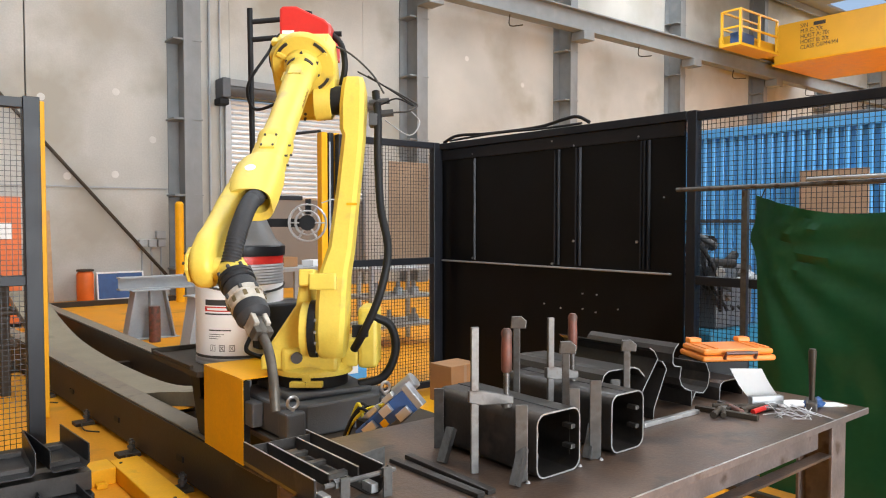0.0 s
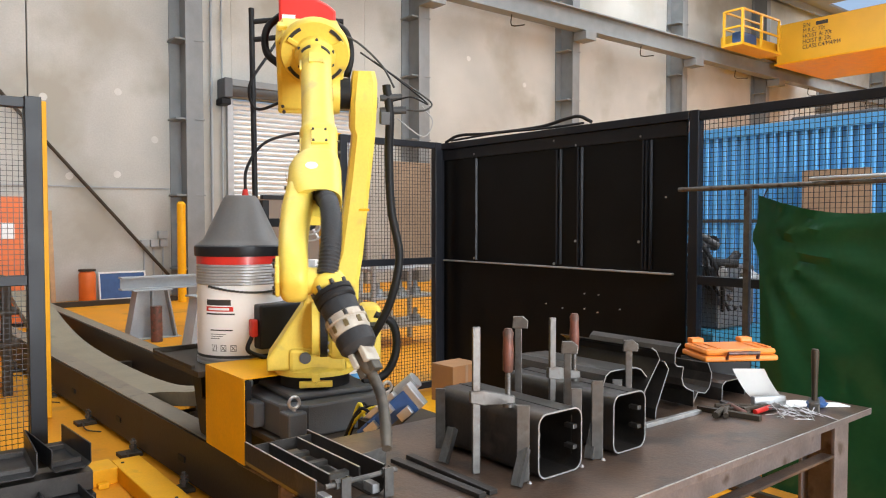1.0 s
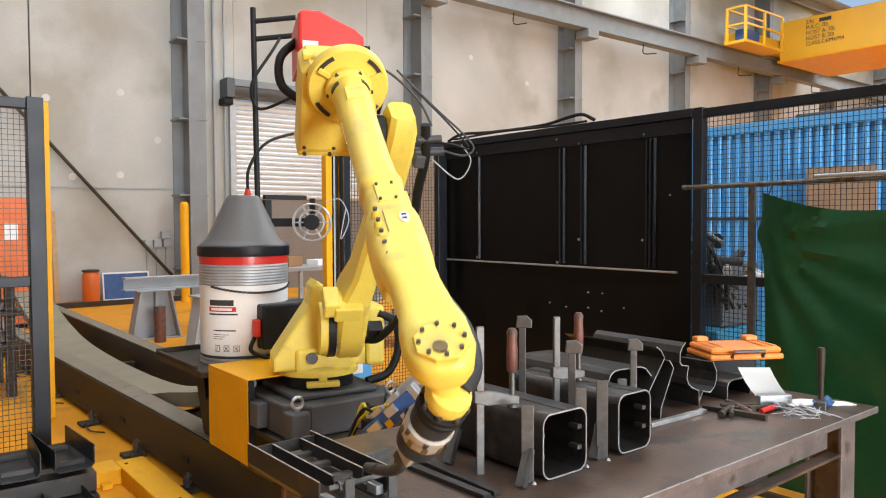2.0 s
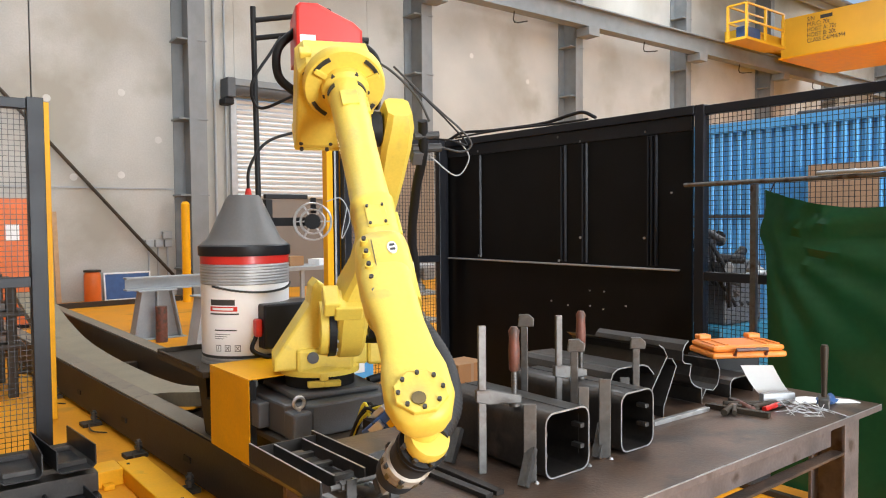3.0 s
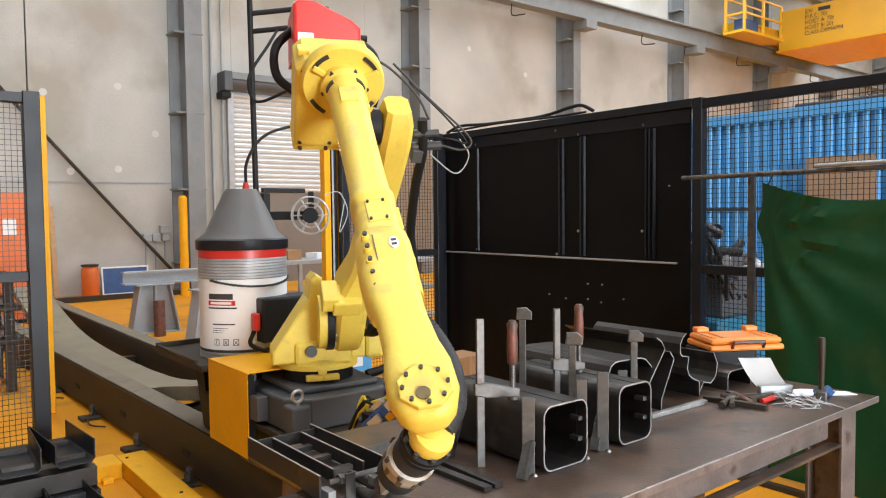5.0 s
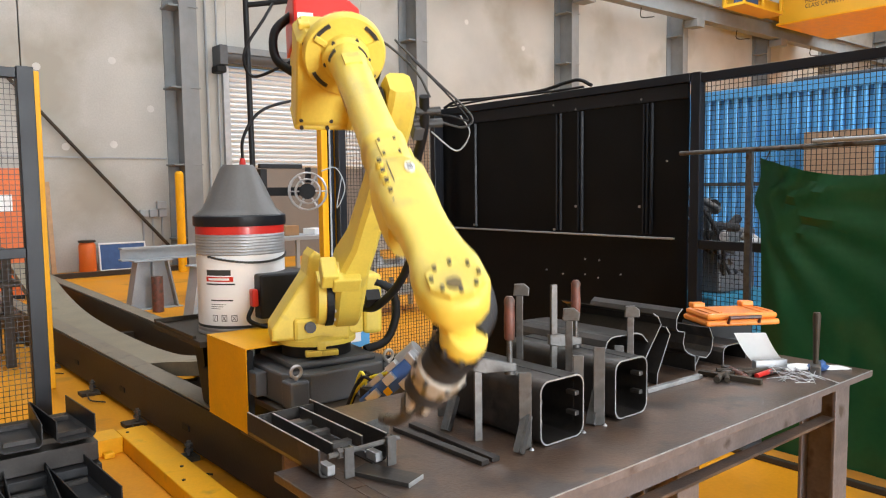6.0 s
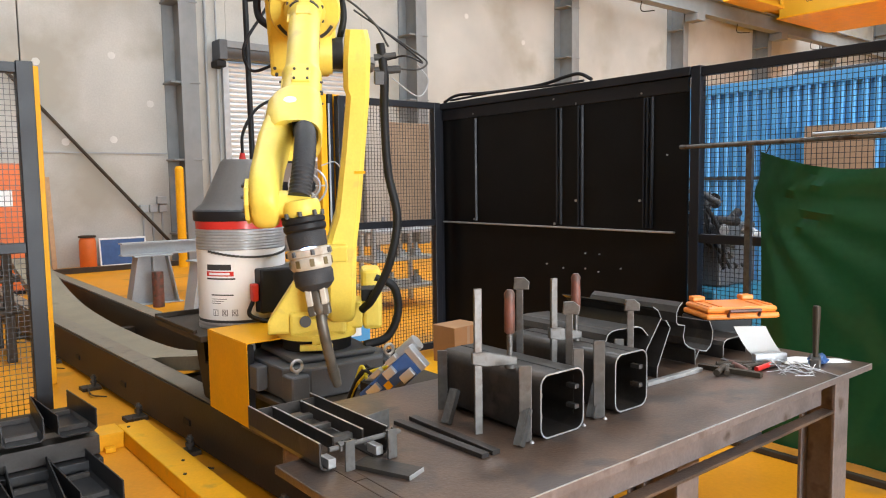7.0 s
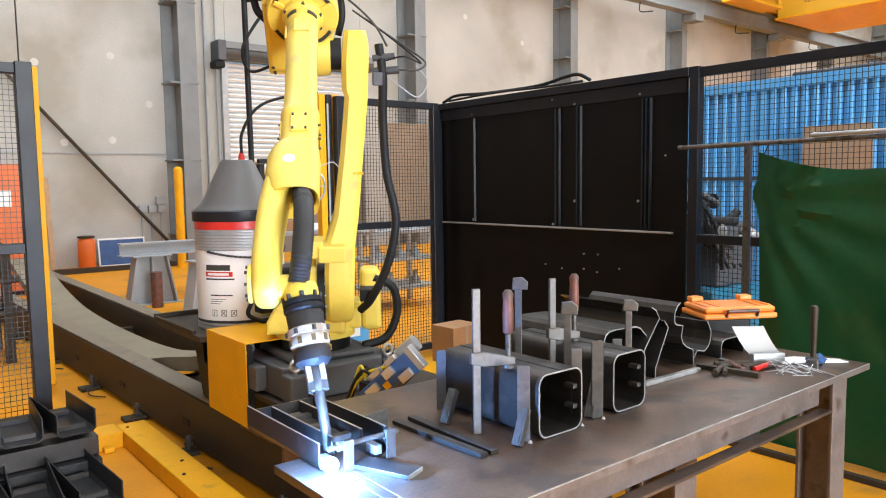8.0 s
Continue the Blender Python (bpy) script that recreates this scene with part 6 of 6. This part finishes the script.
# ---- curtain, container and machinery at the right ----
def right_side():
    t = thing("weld_curtain", "dark green vinyl welding curtain hung from a pipe", "curtain")
    bm = bmesh.new()
    n = 110
    grid = []
    for k in range(n + 1):
        u = k / n
        col = []
        for j in range(33):
            v = j / 32
            run = 3.2 * u
            top = 1.762 - 0.115 * math.sin(math.pi * min(1, run / 1.12)) if run < 1.12 else 1.762 - 0.05 * math.sin(math.pi * ((run - 1.12) / 0.9 % 1))
            z = 0.05 + (top - 0.05) * v
            # the free edge is drawn in towards the tie on the post
            edge = 2.225 + 0.042 * math.exp(-((z - 1.514) / 0.07) ** 2) - 0.05 * (1 - v) ** 1.2
            y = edge - run
            away = math.hypot(1.514 - z, run)
            ang = math.atan2(1.514 - z, run + 0.02)
            fold = 0.030 * math.sin(5.0 * y + 1.2 * v) * (0.4 + 0.6 * v) + 0.040 * noise.noise(Vector((y * 1.4 + v * 1.2, v * 2.0 - y, 0.3)))
            fold += 0.030 * math.sin(17 * ang + 0.6) * math.exp(-1.7 * away) * min(1, away * 2.6) + 0.008 * noise.noise(Vector((ang * 7, away * 2, 1.7))) * math.exp(-1.2 * away)
            fold += 0.006 * noise.noise(Vector((y * 9, v * 7, 4.1)))
            col.append(bm.verts.new((4.20 + fold * min(1, 0.3 + run * 6), y, z)))
        grid.append(col)
    for a, b in zip(grid, grid[1:]):
        for j in range(32):
            bm.faces.new((a[j], b[j], b[j + 1], a[j + 1]))
    bmesh.ops.solidify(bm, geom=bm.faces[:], thickness=0.002)
    part("sheet", bm, M_GREEN, t, smooth=True)
    bm = bmesh.new()
    C(bm, (4.24, 2.79, 1.815), (4.24, -1.1, 1.83), 0.014, seg=10)
    part("pipe", bm, M_CLAMP, t, smooth=True)
    bm = bmesh.new()
    C(bm, (4.22, 1.94, 1.845), (4.22, -1.1, 1.86), 0.012, seg=10)
    part("pipe", bm, M_GALV, t, smooth=True)
    for y in (2.325, -0.9):
        bm = bmesh.new()
        B(bm, 4.245, 4.275, y - 0.018, y + 0.018, 0.02, 1.80)
        B(bm, 4.12, 4.40, y - 0.12, y + 0.12, 0.0, 0.0195)
        part("post", bm, M_CLAMP, t)
    for y in (2.20, 1.10, 0.2):
        hose("tie", [(4.21, y, 1.75), (4.235, y - 0.01, 1.80), (4.25, y - 0.02, 1.83)], 0.004, M_BLK, t, seg=6, sub=3)
    k = thing("floor_kerb", "dark steel kerb bar under the curtain", "kerb")
    box_part("bar", (4.08, 4.12, -1.0, 2.62, 0.001, 0.035), M_RAIL, k)

    c = thing("shipping_container", "bright blue corrugated steel container", "container")
    bm = bmesh.new()
    y = 5.1
    prof = []
    while y > -6.0:
        prof += [(7.0, y), (6.972, y - 0.015), (6.972, y - 0.05), (7.0, y - 0.065)]
        y -= 0.10
    prof = prof + [(7.3, y), (7.3, 5.1)]
    prism(bm, prof, 0.15, 2.46, "xy")
    part("corrugated_side", bm, M_CBLUE, c)
    box_part("top_rail", (6.95, 9.2, -6.1, 5.15, 2.461, 2.56), M_CBLUE, c)
    box_part("bottom_rail", (6.95, 9.2, -6.1, 5.15, 0, 0.149), M_CBLUE, c)
    box_part("far_side", (9.1, 9.2, -6.0, 5.1, 0.15, 2.46), M_CBLUE, c)
    for y in (5.105, -6.1):
        box_part("corner_post", (6.95, 9.2, y, y + 0.045, 0.15, 2.46), M_CBLUE, c)
    box_part("dark_slot", (6.955, 6.963, 1.6, 5.0, 1.60, 1.63), M_INK, c, bev=0)
    p = thing("plywood_sheet", "weathered plywood sheet leaning on the container", "plywood", pose(6.93, 2.93, 0, 0, -1, 0))
    box_part("sheet", (-0.03, 0.0, -0.295, 0.295, 0.0, 2.08), M_BOARD, p, bev=0.002)
    # machine tool between screen and container
    m = thing("machine_tool", "grey workshop machine with pipes and hoses", "machine", pose(5.6, 3.45, 0))
    # bed and head take darker colours in place of the shadow here
    box_part("bed", (-0.4, 0.4, -0.35, 0.35, 0, 0.75), M_TEAL_SHADE, m, "blue machine bed with shade put into its colour", bev=0.02)
    box_part("head", (-0.25, 0.3, -0.3, 0.25, 0.751, 1.25), M_DGREY, m, bev=0.02)
    rnd = random.Random(3)
    for q in range(26):
        x, y, z = rnd.uniform(-0.35, 0.2), rnd.uniform(-0.33, 0.33), rnd.uniform(0.85, 1.5)
        bm = bmesh.new()
        C(bm, (x, y, z), (x + rnd.uniform(-0.2, 0.2), y + rnd.uniform(-0.2, 0.2), z + rnd.uniform(-0.15, 0.15)), rnd.uniform(0.012, 0.05), seg=12)
        part("pipe", bm, (M_GALV, M_DGREY, M_BLK, M_CLAMP)[q % 4], m, smooth=True)
    bm = bmesh.new()
    C(bm, (0, 0, 1.25), (0, 0, 1.5), 0.06, seg=12)
    part("column", bm, M_DGREY, m, smooth=True)
    for q in range(4):
        hose("hose", [(-0.2 + 0.1 * q, -0.3, 0.9), (-0.35, -0.36 + 0.1 * q, 1.2), (-0.3 + 0.12 * q, -0.1, 1.45), (-0.1, 0.2, 1.1)], 0.018, M_BLK, m)
    # load on the container roof
    l = thing("roof_load", "dark timber skid lying on the container roof", "skid", pose(7.9, 2.2, 2.56))
    for q, (y0, y1, h, mt) in enumerate(((-2.4, -0.9, 0.12, M_BOARD), (-0.85, 0.5, 0.14, M_DGREY), (0.55, 1.4, 0.10, M_DGREY))):
        box_part("skid_board", (-0.5, 0.6, y0, y1, 0.0, h), mt, l, bev=0.02)


right_side()


# ---- what moves ----
# time; turret, lower arm and forearm angles; forearm roll; torch heading, pitch and roll
JOINTS = [
    (0, -129.5, -5.1, -36.9, 0, -91.9, -37.6, -8.4),
    (0.2, -129.2, -4.2, -36.9, 0, -91.5, -37.8, -12),
    (0.5, -123.8, 7.2, -36.5, 0, -83.0, -42, -50),
    (0.75, -119.9, 9.4, -36.8, 0, -82.5, -47, -82),
    (1, -118.0, 10.4, -37.0, 0, -81.8, -51.3, -105.1),
    (1.2, -116.2, 17.1, -35.8, -12, -84.9, -46, -85.2),
    (1.4, -113.7, 31.6, -31.9, -50, 34.2, -60.3, 74.1),
    (1.6, -112.1, 38.7, -30.3, -75, 79.1, -47.1, 167.5),
    (1.7, -112.0, 39.4, -31.2, -80, 79.5, -46, 169),
    (2.2, -112.4, 39.6, -37.5, -82, 80.5, -41, 175),
    (2.8, -112.9, 38.9, -40.5, -82, 81.4, -37.9, 178.4),
    (4.7, -113.3, 39.5, -39.9, -82, 81.2, -38.4, -178.2),
    (5.4, -112.0, 42.6, -38.2, -82, 88, -41, -155),
    (5.8, -111.5, 43.5, -36.7, -82, 90.1, -41.8, -147.8),
    (6.1, -111.9, 39.7, -30.2, -80, 82.8, -44.0, -158.6),
    (6.4, -112.2, 38.1, -30.3, -72, 80.5, -45.5, -175.7),
    (6.6, -114.1, 26.7, -32.9, -45, 66.1, -61.5, -170.5),
    (6.8, -118.2, 13.3, -33.0, -5, -29.6, -80.2, 76.0),
    (7, -120.2, 10.7, -32.2, 0, -57.0, -80.5, 68.7),
    (7.3, -120.4, 10.2, -33.6, 0, -68, -78, 50),
    (7.5, -120.7, 9.3, -39.6, 0, -84.0, -74, 32.7),
    (7.65, -120.6, 11.0, -41.0, 0, -95, -68, 20),
    (8, -120.6, 11.3, -42.3, 0, -98, -65, 17),
]


def joint_rows():
    """The joints at every tenth of a second, eased from key to key; the torch turns by the shortest way."""
    keys = [row[:5] for row in JOINTS]
    aims = [Euler((radians(row[7]), radians(-row[6]), radians(row[5]))).to_quaternion() for row in JOINTS]
    slopes = []
    for i, row in enumerate(keys):
        a, b = keys[max(i - 1, 0)], keys[min(i + 1, len(keys) - 1)]
        slopes.append([0 if 0 < i < len(keys) - 1 and (row[k] - a[k]) * (b[k] - row[k]) <= 0 else (b[k] - a[k]) / max(b[0] - a[0], 0.01) for k in range(1, 5)])
    out = []
    for n in range(81):
        t = n / 10
        i = max(k for k in range(len(keys) - 1) if keys[k][0] <= t)
        h = keys[i + 1][0] - keys[i][0]
        u = (t - keys[i][0]) / h
        vals = []
        for k in range(4):
            p, q = keys[i][k + 1], keys[i + 1][k + 1]
            m0, m1 = slopes[i][k] * h, slopes[i + 1][k] * h
            vals.append((2 * u ** 3 - 3 * u ** 2 + 1) * p + (u ** 3 - 2 * u ** 2 + u) * m0 + (3 * u ** 2 - 2 * u ** 3) * q + (u ** 3 - u ** 2) * m1)
        out.append((t, *vals, aims[i].slerp(aims[i + 1], u).to_matrix().to_4x4()))
    return out


def motions():
    rows = {k: [] for k in ("turret", "link", "elbow", "fore", "torch")}
    for t, th, a, b, roll, aim in joint_rows():
        turn = Euler((0, 0, radians(th))).to_matrix().to_4x4()
        shoulder = turn @ Matrix.Translation((A1, 0, D1))
        link = shoulder @ Euler((0, radians(a), 0)).to_matrix().to_4x4()
        elbow_at = (link @ Vector((0, 0, A2)))
        arm = Matrix.Translation(elbow_at) @ turn @ Euler((0, radians(-b), 0)).to_matrix().to_4x4()
        fore = arm @ Matrix.Translation((0, 0, A3 + LIFT)) @ Euler((radians(roll), 0, 0)).to_matrix().to_4x4()
        wrist = arm @ Vector((D4, 0.01, A3 + LIFT))
        rows["turret"].append((t, turn))
        rows["link"].append((t, link))
        rows["elbow"].append((t, arm @ Matrix.Translation((0, 0, LIFT))))
        rows["fore"].append((t, fore))
        rows["torch"].append((t, Matrix.Translation(wrist) @ aim))
    for part_, key in ((R_TURRET, "turret"), (R_LINK, "link"), (R_ELBOW, "elbow"), (R_FORE, "fore"), (R_TORCH, "torch")):
        walk(part_, rows[key])
    # the arc waits inside the torch body and strikes at the wire tip
    seat = Matrix.Translation((0.10, 0, 0))
    flight = [(t, m @ seat) for t, m in rows["torch"] if t < 7.85]
    last = rows["torch"][-1][1]
    spot = Matrix.Translation((0.925 - BX, 1.59 - BY, 0.905 - BZ))
    flight += [(7.90, last @ seat), (7.93, spot), (8.0, spot)]
    walk(ARC, flight)


motions()
